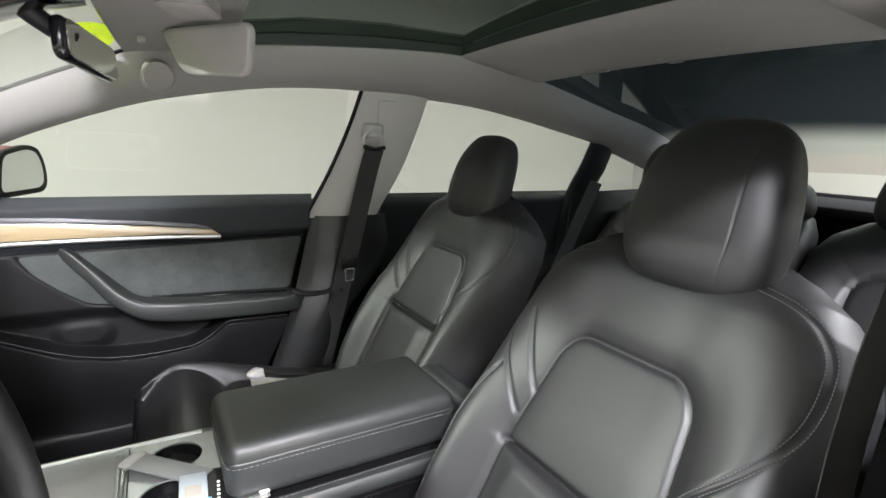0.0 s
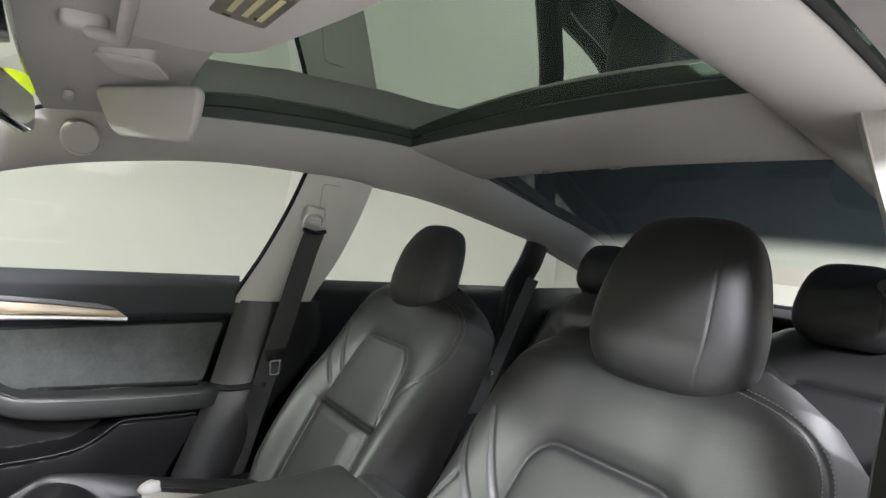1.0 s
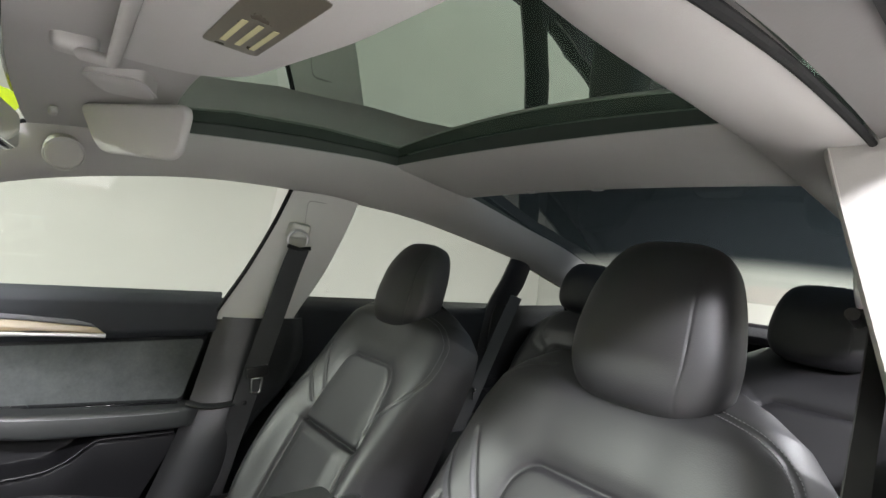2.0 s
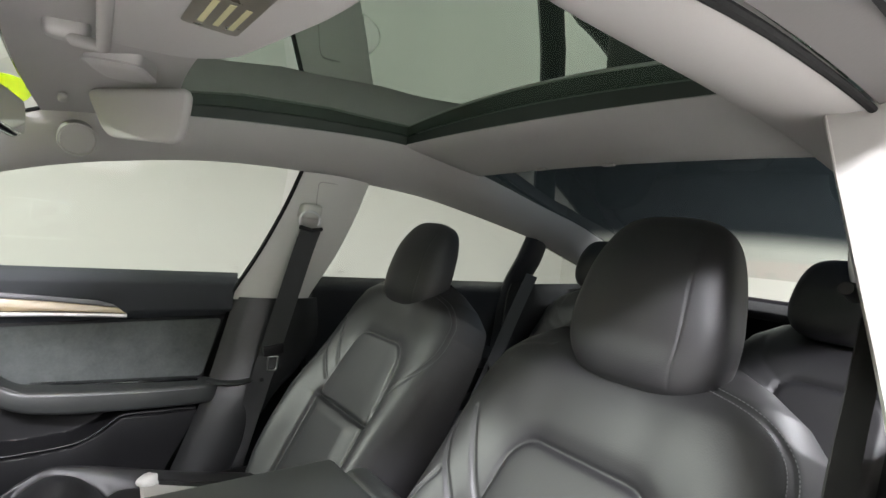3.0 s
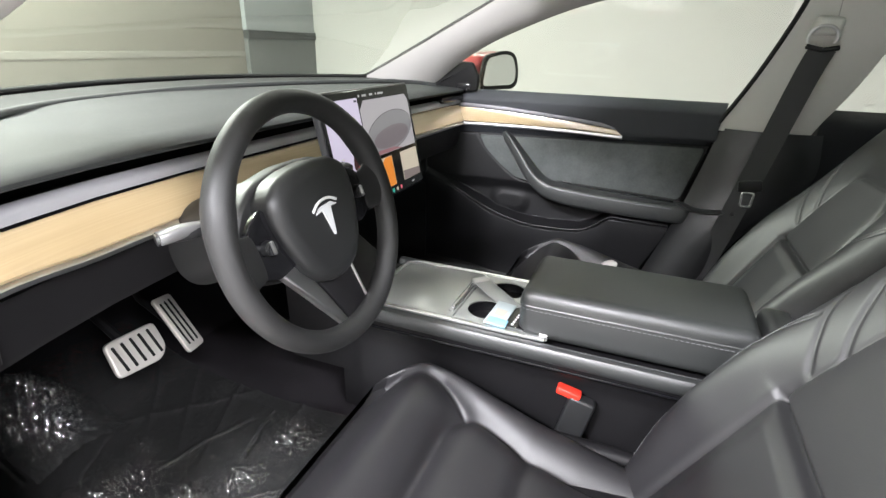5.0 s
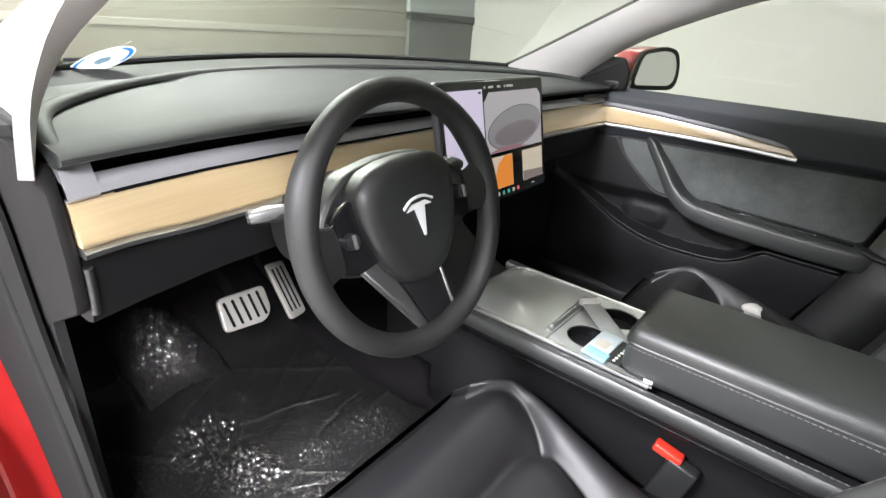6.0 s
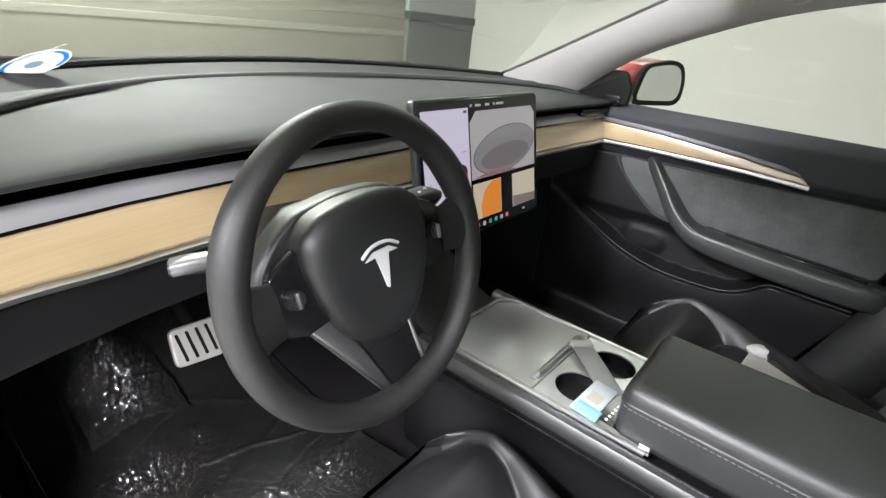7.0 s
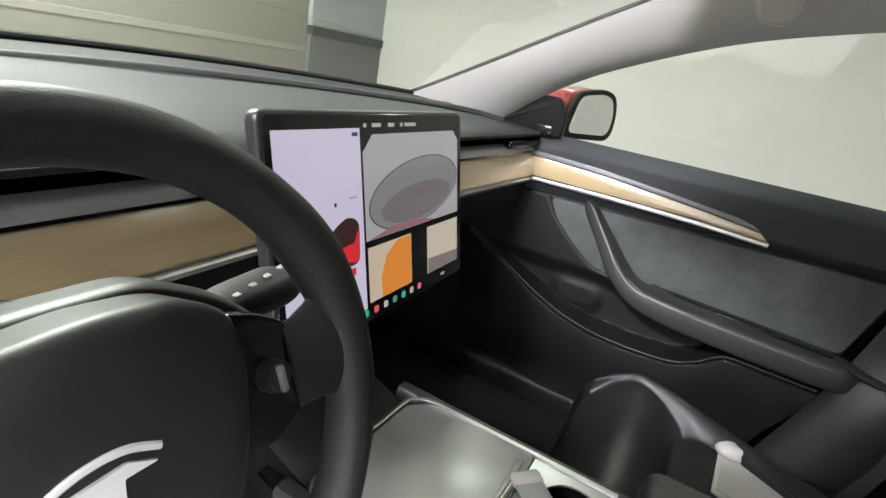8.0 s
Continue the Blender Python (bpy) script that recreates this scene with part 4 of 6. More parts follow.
def cushion_vf():
    Y = np.concatenate([np.linspace(-0.03, 0.44, 150), 0.44 + 0.10 * np.sin(np.linspace(0.03, 1, 40) * np.pi / 2)])
    a = np.linspace(-1, 1, 200)
    a = np.sign(a) * (1 - (1 - abs(a)) ** 1.3)
    Wy = np.interp(Y, SEAT_Y, EDGE_W)
    # columns follow the side seams
    Vy = np.minimum(np.interp(Y, SEAT_Y, SEAM_W), 0.93 * Wy)[:, None]
    A = abs(a)[None, :]
    G = np.sign(a)[None, :] * np.where(A < 0.62, A / 0.62 * Vy, Vy + (A - 0.62) / 0.38 * (Wy[:, None] - Vy))
    YY = np.broadcast_to(Y[:, None], (len(Y), len(a)))
    H = cushion_top(G, YY)
    for _ in range(14):
        H[1:-1, 1:-1] = (4 * H[1:-1, 1:-1] + H[:-2, 1:-1] + H[2:, 1:-1] + H[1:-1, :-2] + H[1:-1, 2:]) / 8
    low = -0.14 + 0.06 * step(Y, 0.40, 0.54)
    rows = []
    for k, y in enumerate(Y):
        top = low[k] + (H[k] - low[k]) * np.sqrt(np.maximum(1 - abs(a) ** 5, 0))
        bw = np.array([0.8, 0.4, 0.0, -0.4, -0.8]) * Wy[k]
        rows.append(np.stack([np.concatenate([G[k], bw]), np.full(205, y), np.concatenate([top, np.full(5, low[k] - 0.01)])], 1))
    return capped(np.array(rows))


OUTER_SEAMS = [SEAM_SIDE, [(-a, b) for a, b in SEAM_SHOULDER]]
BACK_MESH = mesh_of("backrest", *capped(backrest_rows()))
CUSH_MESH = mesh_of("seat_cushion", *cushion_vf())
HEAD_MESH = mesh_of("headrest", *headrest_vf(0.112, 0.122, 0.050))
STITCH_MESH = mesh_of("stitching", *join(stitches(OUTER_SEAMS, 0.0042, face_of), stitches(OUTER_SEAMS, -0.0042, face_of)), smooth=False)
for me, m in ((BACK_MESH, LEATHER), (CUSH_MESH, LEATHER), (HEAD_MESH, LEATHER), (STITCH_MESH, THREAD)):
    me.materials.append(m)


def placed(name, me, m, parent, label=""):
    ob = new(name, me)
    ob.parent = parent
    base = parent.matrix_basis if parent.parent is None else parent.parent.matrix_basis @ parent.matrix_parent_inverse @ parent.matrix_basis
    ob.matrix_parent_inverse = base.inverted()
    ob.matrix_basis = m
    if label:
        tagged(ob, label)
    return ob


def front_seat(cx, y0, z0, lean, cush_y, cush_z, head, label):
    """y0, z0: the cross seam of the backrest; head: place of the headrest on the back (w, out, along)."""
    seat = thing("front_seat", (cx, y0 + 0.2, 0.30), label, "car seat", "front seats")
    B = pose(cx, y0, z0, lean)
    bk = placed("backrest", BACK_MESH, B, seat, "black leather backrest with a framed middle panel")
    tagged(placed("stitching", STITCH_MESH, B, bk, "pale grey double stitching"), kind="stuff")
    placed("headrest", HEAD_MESH, B @ pose(*head, -10), seat, "smooth black leather headrest with side seams")
    placed("seat_cushion", CUSH_MESH, pose(cx, cush_y, cush_z, 11), seat, "black leather seat cushion")
    part("seat_base", rbox(0.40, 0.42, 0.14, 0.02, 3, (cx, cush_y + 0.24, 0.37)), PLASTIC, seat)
    for k in (-1, 1):
        part("side_shield", rbox(0.035, 0.44, 0.11, 0.015, 3, (cx + k * 0.245, cush_y + 0.18, cush_z - 0.06)), PLASTIC, seat, "black plastic side shield")
        part("seat_rail", rbox(0.03, 0.55, 0.03, 0.006, 2, (cx + k * 0.17, cush_y + 0.22, 0.31)), STEEL, seat)
    return seat


front_seat(-0.408, -0.53, 0.70, 28, -0.431, 0.437, (-0.028, -0.008, 0.433), "black leather driver's seat with white-stitched shoulders")
front_seat(0.300, -0.66, 0.70, 28, -0.557, 0.481, (-0.006, -0.018, 0.412), "black leather passenger seat set back beside the armrest")

# ---- rear seat ----
rs = thing("bench_seat", (MID, -1.5, 0.30), "black leather rear bench with shaped backrests and headrests", "car seat")


def rear_back(cx, wd):
    a = np.linspace(-1, 1, 80)
    S = np.concatenate([np.linspace(-0.30, 0.20, 50), 0.20 + 0.09 * np.sin(np.linspace(0.05, 1, 16) * np.pi / 2)])
    rows = []
    for s in S:
        W = wd * np.interp(s, [-0.3, 0.0, 0.15, 0.22, 0.27, 0.29], [1, 1, 0.97, 0.85, 0.62, 0.40])
        w = a * W
        g = 0.03 * step(abs(w), 0.12, 0.22) * step(-s, -0.15, 0.0) - 0.05 * step(s, 0.15, 0.30)
        d = rbox_sdf(w, np.full_like(w, s), 0, -0.07, 0.125, 0.17, 0.06)
        g = g - 0.010 * np.exp(-(d / 0.008) ** 2)
        ds = sdf_lines(abs(w), np.full_like(w, s), [[(0.135, 0.06), (0.20, 0.10), (0.24, 0.18)], [(0.12, 0.09), (0.17, 0.14), (0.19, 0.24)]])
        g = g - 0.004 * np.exp(-(ds / 0.005) ** 2)
        f = -0.09 + (g + 0.09) * np.sqrt(np.maximum(1 - abs(a) ** 8, 0))
        bw = np.array([0.8, 0.3, -0.3, -0.8]) * W
        rows.append(np.stack([np.concatenate([w, bw]), np.concatenate([f, np.full(4, -0.10)]), np.full(84, s)], 1))
    return moved(capped(np.array(rows)), pose(cx, -1.66, 0.76, 26))


for rx_, wd in ((0.345, 0.285), (-0.405, 0.285), (-0.03, 0.11)):
    part("rear_backrest", rear_back(rx_, wd), LEATHER, rs, "black leather rear backrest")
    big = wd > 0.2
    part("rear_headrest", moved(headrest_vf((0.115 if rx_ > 0 else 0.128) if big else 0.10, (0.10 if rx_ > 0 else 0.115) if big else 0.06, 0.055), pose(rx_ + (0.02 if rx_ > 0 else 0.01), -1.79, (1.085 if rx_ > 0 else 1.068) if big else 1.02, 12)), LEATHER, rs, "small black leather rear headrest")
part("rear_cushion", rbox(1.24, 0.50, 0.18, 0.06, 5, (MID, -1.38, 0.44)), LEATHER, rs)

# ---- dashboard ----
dash = thing("dashboard", (MID, 0.30, 0.60), "dark soft-touch dashboard with wide pale wood strip", "dashboard")
DX = np.linspace(-0.722, 0.700, 90)
DF = np.interp(DX, [-0.722, -0.66, -0.56, -0.42, 0.0, 0.38, 0.55, 0.70], [0.243, 0.258, 0.276, 0.288, 0.296, 0.284, 0.276, 0.268])


def dash_strip(prof, x0=0, x1=90, lift=0.0):
    """A strip along the dash from a profile of (back, z); closed. Its low points rise by lift at the driver's end."""
    rows = [[(DX[k], DF[k] + a, b + (lift * float(step(-DX[k], 0.56, 0.715)) if b < 0.89 else 0.0)) for a, b in prof] for k in range(x0, x1)]
    return capped(np.array(rows))


BLADE = surf("satin_vent_blade", (0.40, 0.40, 0.42), 0.42, metal=0.35, var=0.05, bump=0.03)
part("wood_strip", dash_strip([(0.010, 0.872), (-0.001, 0.874), (-0.0035, 0.878), (-0.0025, 0.883), (0.0055, 0.903), (0.013, 0.921), (0.019, 0.9275), (0.04, 0.926), (0.04, 0.874)], lift=0.010), WOOD, dash, "pale open-pore wood strip across the dash")
part("silver_strip", dash_strip([(0.004, 0.861), (-0.004, 0.863), (-0.006, 0.869), (0.0, 0.8735), (0.05, 0.8735), (0.05, 0.861)], lift=0.010), SILVER, dash, "thin satin silver strip under the wood")
part("vent_blade", dash_strip([(0.016, 0.9315), (0.011, 0.933), (0.0125, 0.941), (0.018, 0.947), (0.028, 0.950), (0.032, 0.948), (0.032, 0.9315)]), BLADE, dash, "slim satin silver air vent blade")
part("vent_blade_end", dash_strip([(0.016, 0.9280), (0.0105, 0.9325), (0.0118, 0.942), (0.020, 0.955), (0.027, 0.966), (0.05, 0.966), (0.05, 0.9280)], 0, 3), BLADE, dash, "broad silver end of the vent blade")
part("vent_slot", dash_strip([(0.0325, 0.9305), (0.0325, 0.935), (0.090, 0.935), (0.090, 0.967), (0.14, 0.967), (0.14, 0.9305)]), RUBBER, dash, "long dark air vent slot")
# top pad, with a raised rear edge
rows = []
for x in DX:
    f = np.interp(x, DX, DF)
    yb = 0.625 + 0.205 * (1 - ((x + 0.03) / 0.70) ** 2)
    ye = f + (yb - f) * 0.62
    zc = 0.010 * (1 - ((x + 0.03) / 0.70) ** 2)
    rows.append([(x, f + 0.012, 0.966), (x, f + 0.002, 0.970), (x, f + 0.001, 0.975), (x, f + 0.008, 0.979 + zc * 0.3), (x, f + 0.05, 0.983 + zc * 0.5), (x, f + 0.12, 0.988 + zc), (x, ye - 0.02, 0.994 + zc), (x, ye, 1.000 + zc), (x, ye + 0.008, 1.001 + zc), (x, ye + 0.014, 0.992 + zc), (x, yb + 0.01, 0.994 + zc), (x, yb + 0.01, 0.965), (x, f + 0.10, 0.966)])
part("top_pad", capped(np.array(rows)), SOFT, dash, "dark grey soft-touch dash top")
defrost = []
for x in DX[2:-2]:
    f = np.interp(x, DX, DF)
    yb = 0.625 + 0.205 * (1 - ((x + 0.03) / 0.70) ** 2)
    ye = f + (yb - f) * 0.62
    zc = 0.010 * (1 - ((x + 0.03) / 0.70) ** 2)
    defrost.append([(x, ye + 0.020 + (yb - ye - 0.012) * u, 0.9945 + zc + 0.003 * u) for u in np.linspace(0, 1, 6)])
part("defrost_panel", shell(np.array(defrost), -0.003), RUBBER, dash, "black ribbed panel along the foot of the windscreen")
part("knee_panel", dash_strip([(0.012, 0.861), (0.014, 0.845), (0.020, 0.800), (0.026, 0.785), (0.045, 0.778), (0.30, 0.75), (0.60, 0.72), (0.60, 0.861)]), PLASTIC, dash, "black plastic lower dash panel")
part("end_panel", prism(rounded([(0.270, 0.966), (0.256, 0.92), (0.253, 0.86), (0.258, 0.806), (0.487, 0.681), (0.62, 0.66), (0.70, 0.99)], 0.012, 4), 0.014, 0.004, 2, Matrix(((0, 0, -1, -0.7235), (1, 0, 0, 0), (0, 1, 0, 0), (0, 0, 0, 1)))), surf("grained_end_panel", (0.009, 0.0085, 0.0085), 0.72, var=0.25, big=8, fine=900, bump=0.25, spec=0.15), dash, "black end panel facing the open doorway")
part("end_edge", sweep(spline([(-0.719, 0.254, 0.858), (-0.719, 0.255, 0.835), (-0.719, 0.261, 0.800)], 12), 0.005, 0.005, 10, up=(0, 1, 0)), SATIN, dash, "rounded edge of the lower dash panel")
part("slot", dash_strip([(0.0165, 0.9270), (0.0165, 0.9318), (0.04, 0.9318), (0.04, 0.9270)], 3, 90), BLACKGLOSS, dash, "thin dark joint above the wood")
roll = spline([(-0.716, 0.262, 0.972), (-0.712, 0.32, 0.988), (-0.690, 0.392, 0.997), (-0.630, 0.462, 1.002), (-0.519, 0.546, 1.006), (-0.349, 0.613, 1.010), (-0.081, 0.632, 1.012), (0.18, 0.600, 1.010), (0.42, 0.525, 1.006), (0.60, 0.435, 1.000), (0.665, 0.36, 0.990)], 90)
part("pad_roll", sweep(roll + np.array([0, 0, -0.004]), 0.011, 0.008, 12), SOFT, dash, "soft rolled edge round the dash top")
for vx in (0.60,):
    part("vent_end", rbox(0.16, 0.05, 0.02, 0.006, 2, (vx + 0.02, 0.30, 0.952), (0, 0, -4)), BLACKGLOSS, dash, "dark end of the air vent")

# ---- steering wheel ----
WHEELPLASTIC = surf("matt_wheel_plastic", (0.011, 0.0115, 0.0115), 0.46, var=0.15, big=9, fine=900, bump=0.08)
WC = Vector((-0.401, 0.0836, 0.882))
MW = Matrix.Translation(WC) @ pose(0, 0, 0, 0, 0, -2.6) @ pose(0, 0, 0, 90 - 15.7, 0, 0) @ pose(0, 0, 0, 0, 0, 6.4)
wheel = thing("steering_wheel", WC, "black leather three-spoke steering wheel with silver spoke inlays", "steering wheel")
WHEELLEATHER = surf("smooth_wheel_leather", (0.0125, 0.0127, 0.0125), 0.56, var=0.25, big=9, fine=500, bump=0.16, pebble=True, spec=0.42)
ang = np.linspace(0, 2 * np.pi, 120, endpoint=False)
rim = np.stack([0.1640 * np.cos(ang), 0.1640 * np.sin(ang), 0 * ang], 1)
swell = sum(np.exp(-((abs(np.angle(np.exp(1j * (ang - a0)))) / 0.22) ** 2)) for a0 in (0.45, np.pi - 0.45))
grip = 0.0158 + 0.0020 * swell
part("rim", moved(sweep(rim, grip, grip * 1.16, 20, up=(0, 0, 1), closed=True), MW), WHEELLEATHER, wheel, "thick smooth black leather rim")


def dome(poly, h, m, n=10, flat=0.35, base=-0.03):
    """A soft pad over an outline."""
    P = np.array(poly, float)
    c = P.mean(0)
    rows = [np.column_stack([P, np.full(len(P), base)])]
    for k in range(n + 1):
        u = k / n
        sc = 1 - (1 - flat) * (1 - math.cos(u * np.pi / 2))
        zz = h * math.sin(u * np.pi / 2)
        rows.append(np.column_stack([c + (P - c) * sc, np.full(len(P), zz)]))
    for u in (0.66, 0.33, 0.05):
        rows.append(np.column_stack([c + (P - c) * flat * u, np.full(len(P), h * (1 + 0.04 * (1 - u)))]))
    return moved(capped(np.array(rows)), m)


hub = rounded([(-0.084, 0.060), (-0.058, 0.078), (-0.02, 0.084), (0.02, 0.084), (0.058, 0.078), (0.084, 0.060), (0.086, 0.030), (0.078, -0.008), (0.062, -0.047), (0.040, -0.074), (0.014, -0.083), (-0.014, -0.083), (-0.040, -0.074), (-0.062, -0.047), (-0.078, -0.008), (-0.086, 0.030)], 0.012, 4)
part("airbag_cover", dome(hub, 0.0165, MW, n=14, flat=0.70, base=-0.03), WHEELPLASTIC, wheel, "matt black airbag cover")
wing = [(-0.125, 0.032), (-0.098, 0.061), (-0.064, 0.082), (0.0, 0.088), (0.064, 0.082), (0.098, 0.061), (0.125, 0.032), (0.126, -0.030), (0.100, -0.044), (0.066, -0.056), (0.03, -0.070), (-0.03, -0.070), (-0.066, -0.056), (-0.100, -0.044), (-0.126, -0.030)]
part("wheel_boss", dome(rounded(wing[::-1], 0.014, 5), 0.012, MW @ Matrix.Translation((0, 0, -0.036)), flat=0.94, base=-0.02), WHEELPLASTIC, wheel, "matt black wheel boss behind the airbag cover")
for k in (-1, 1):
    # leather sleeve from the rim to the panel
    slv = [[(k * x, yc + h * math.sin(t), zc + d * math.cos(t)) for t in np.linspace(0, 2 * np.pi, 24, endpoint=False)] for x, yc, h, zc, d in ((0.163, 0.006, 0.050, -0.001, 0.012), (0.150, 0.005, 0.040, -0.002, 0.012), (0.138, 0.004, 0.034, -0.004, 0.010), (0.127, 0.003, 0.031, -0.005, 0.008), (0.118, 0.003, 0.030, -0.006, 0.006))]
    part("spoke_sleeve", moved(capped(np.array(slv)), MW), WHEELLEATHER, wheel, "leather sleeve between rim and spoke")
    sp = [(k * 0.086, 0.055), (k * 0.106, 0.046), (k * 0.122, 0.034), (k * 0.125, 0.004), (k * 0.122, -0.026), (k * 0.098, -0.037), (k * 0.058, -0.032), (k * 0.070, 0.010)]
    sp = rounded(sp if k < 0 else sp[::-1], 0.006, 5)
    part("control_panel", dome(sp, 0.004, MW @ Matrix.Translation((0, 0, -0.0075)), flat=0.94, base=-0.006), BLACKGLOSS, wheel, "gloss black control panel beside the airbag cover")
    bt = bmesh.new()
    bmesh.ops.create_cone(bt, cap_ends=True, segments=28, radius1=0.0105, radius2=0.0095, depth=0.014)
    bmesh.ops.bevel(bt, geom=[e for e in bt.edges if abs(e.verts[0].co.z - e.verts[1].co.z) < 1e-5], offset=0.002, segments=2, affect="EDGES")
    bmesh.ops.transform(bt, matrix=MW @ Matrix.Translation((k * 0.102, 0.008, 0.0005)), verts=bt.verts)
    bn = part("scroll_button", bt, SATIN, wheel, "round satin scroll button")
    part("scroll_ridge", moved(vf_of(rbox(0.005, 0.018, 0.005, 0.002, 2)), MW @ Matrix.Translation((k * 0.102, 0.008, 0.0078))), SILVER, bn)
inlay = [(-0.046, -0.055), (-0.030, -0.090), (0.000, -0.164), (0.022, -0.172), (0.040, -0.169), (0.047, -0.157), (0.043, -0.126), (0.037, -0.080), (0.030, -0.055)]
lsp = part("lower_spoke", prism(inlay, 0.014, 0.003, 2, MW @ Matrix.Translation((0, 0, -0.022))), PLASTIC, wheel, "black lower spoke")
strip = [(-0.094, -0.033), (-0.068, -0.028), (-0.047, -0.056), (-0.031, -0.091), (-0.001, -0.165), (-0.013, -0.163), (-0.052, -0.100)]
part("silver_inlay", prism(strip[::-1], 0.015, 0.004, 3, MW @ Matrix.Translation((0, 0, -0.0245))), SILVER, lsp, "satin silver edge of the spoke")
thin = spline([(0.038, -0.080), (0.0445, -0.126), (0.049, -0.157), (0.042, -0.171), (0.022, -0.1745), (-0.002, -0.1665)], 40)
part("silver_inlay", sweep(np.array([tuple(MW @ Vector((a, b, -0.0095))) for a, b in thin]), 0.0022, 0.003, 8, up=(0, 0, 1)), SILVER, lsp)
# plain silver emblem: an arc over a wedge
arc = spline([(-0.0265, 0.0215), (-0.014, 0.0285), (0.0, 0.0305), (0.014, 0.0285), (0.0265, 0.0215)], 24)
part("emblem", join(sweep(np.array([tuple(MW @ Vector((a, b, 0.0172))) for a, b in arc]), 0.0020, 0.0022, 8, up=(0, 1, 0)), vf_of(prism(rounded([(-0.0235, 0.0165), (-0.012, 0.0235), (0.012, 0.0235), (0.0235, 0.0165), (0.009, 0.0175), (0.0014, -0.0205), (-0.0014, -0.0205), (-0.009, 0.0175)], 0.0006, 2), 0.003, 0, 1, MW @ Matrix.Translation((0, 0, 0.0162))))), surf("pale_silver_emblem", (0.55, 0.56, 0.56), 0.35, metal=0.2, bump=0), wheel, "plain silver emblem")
# column and stalks
CS = np.linspace(0, 2 * np.pi, 40, endpoint=False)
MC = MW @ pose(0, 0, 0, 0, 0, -6.4)
part("column_shroud", moved(capped(np.array([[(math.copysign(abs(math.cos(t)) ** 0.7, math.cos(t)) * a, b0 + math.copysign(abs(math.sin(t)) ** 0.8, math.sin(t)) * b, z) for t in CS] for z, a, b, b0 in ((-0.036, 0.060, 0.050, 0.010), (-0.040, 0.072, 0.062, 0.012), (-0.055, 0.076, 0.066, 0.012), (-0.14, 0.078, 0.066, 0.006), (-0.22, 0.080, 0.066, -0.004))])), MC), WHEELPLASTIC, wheel, "dark grey steering column shroud")
lst = part("stalk", sweep(spline([(-0.455, 0.125, 0.905), (-0.50, 0.150, 0.903), (-0.545, 0.172, 0.900), (-0.574, 0.186, 0.897)], 24), np.interp(np.linspace(0, 1, 24), [0, 0.5, 0.75, 1], [0.010, 0.011, 0.012, 0.008]), np.interp(np.linspace(0, 1, 24), [0, 0.5, 0.75, 1], [0.007, 0.008, 0.009, 0.006]), 16, power=3), SATIN, wheel, "indicator stalk with pale tip")
part("stalk_tip", sweep(spline([(-0.522, 0.158, 0.905), (-0.548, 0.170, 0.904), (-0.574, 0.181, 0.900)], 10), [0.006, 0.007, 0.008, 0.0085, 0.009, 0.010, 0.0105, 0.011, 0.011, 0.010], [0.004, 0.005, 0.006, 0.0065, 0.007, 0.007, 0.0075, 0.0075, 0.0075, 0.007], 16, power=4), surf("pale_stalk_plastic", (0.17, 0.17, 0.17), 0.36, metal=0.5, bump=0.02), lst, "pale grey stalk tip")
rst = part("stalk", sweep(spline([(-0.365, 0.120, 0.915), (-0.30, 0.140, 0.918), (-0.25, 0.150, 0.915), (-0.212, 0.158, 0.910)], 24), np.interp(np.linspace(0, 1, 24), [0, 0.5, 0.85, 1], [0.012, 0.016, 0.018, 0.012]), np.interp(np.linspace(0, 1, 24), [0, 0.5, 0.85, 1], [0.009, 0.012, 0.013, 0.008]), 16, power=3), PLASTIC, wheel, "black gear selector stalk")
for k in range(4):
    part("stalk_mark", rbox(0.006, 0.004, 0.0012, 0.0005, 1, (-0.285 + 0.017 * k, 0.135 + 0.005 * k, 0.929), (10, 0, 15)), SILVER, rst)

# ---- touchscreen ----
SC = Matrix(((1, 0, 0, -0.010), (0, 0.208, -0.978, 0.206), (0, 0.978, 0.208, 0.9135), (0, 0, 0, 1)))
tv = thing("touchscreen", (-0.013, 0.22, 0.80), "wide black centre touchscreen switched on, showing camera views", "screen")
sw_, sh_ = 0.366, 0.236
part("housing", prism(rounded([(-sw_ / 2, -sh_ / 2), (sw_ / 2, -sh_ / 2), (sw_ / 2, sh_ / 2), (-sw_ / 2, sh_ / 2)], 0.012, 6), 0.016, 0.004, 3, SC @ Matrix.Translation((0, 0, -0.016))), SATIN, tv, "satin grey screen housing")
disp = part("display", prism(rounded([(-0.179, -0.114), (0.179, -0.114), (0.179, 0.114), (-0.179, 0.114)], 0.009, 6), 0.002, 0.0006, 1, SC @ Matrix.Translation((0, 0, -0.0005))), BLACKGLOSS, tv, "glossy black display glass")
part("screen_arm", sweep(np.array([(-0.013, 0.225, 0.90), (-0.013, 0.29, 0.90), (-0.013, 0.36, 0.90)]), 0.05, 0.02, 12), PLASTIC, tv)


def pane(name, poly, colour, z, strength=1.0, r=0.0):
    p = rounded(poly, r, 4) if r else poly
    return part(name, prism(p, 0.0004, 0, 1, SC @ Matrix.Translation((0, 0, z))), glow_mat(name, colour, strength), disp, "", False)


def rect(x0, y0, x1, y1):
    return [(x0, y0), (x1, y0), (x1, y1), (x0, y1)]


GLOW = 0.85
pane("map_panel", rect(-0.171, -0.099, -0.052, 0.100), (0.66, 0.60, 0.76), 0.0018, GLOW)
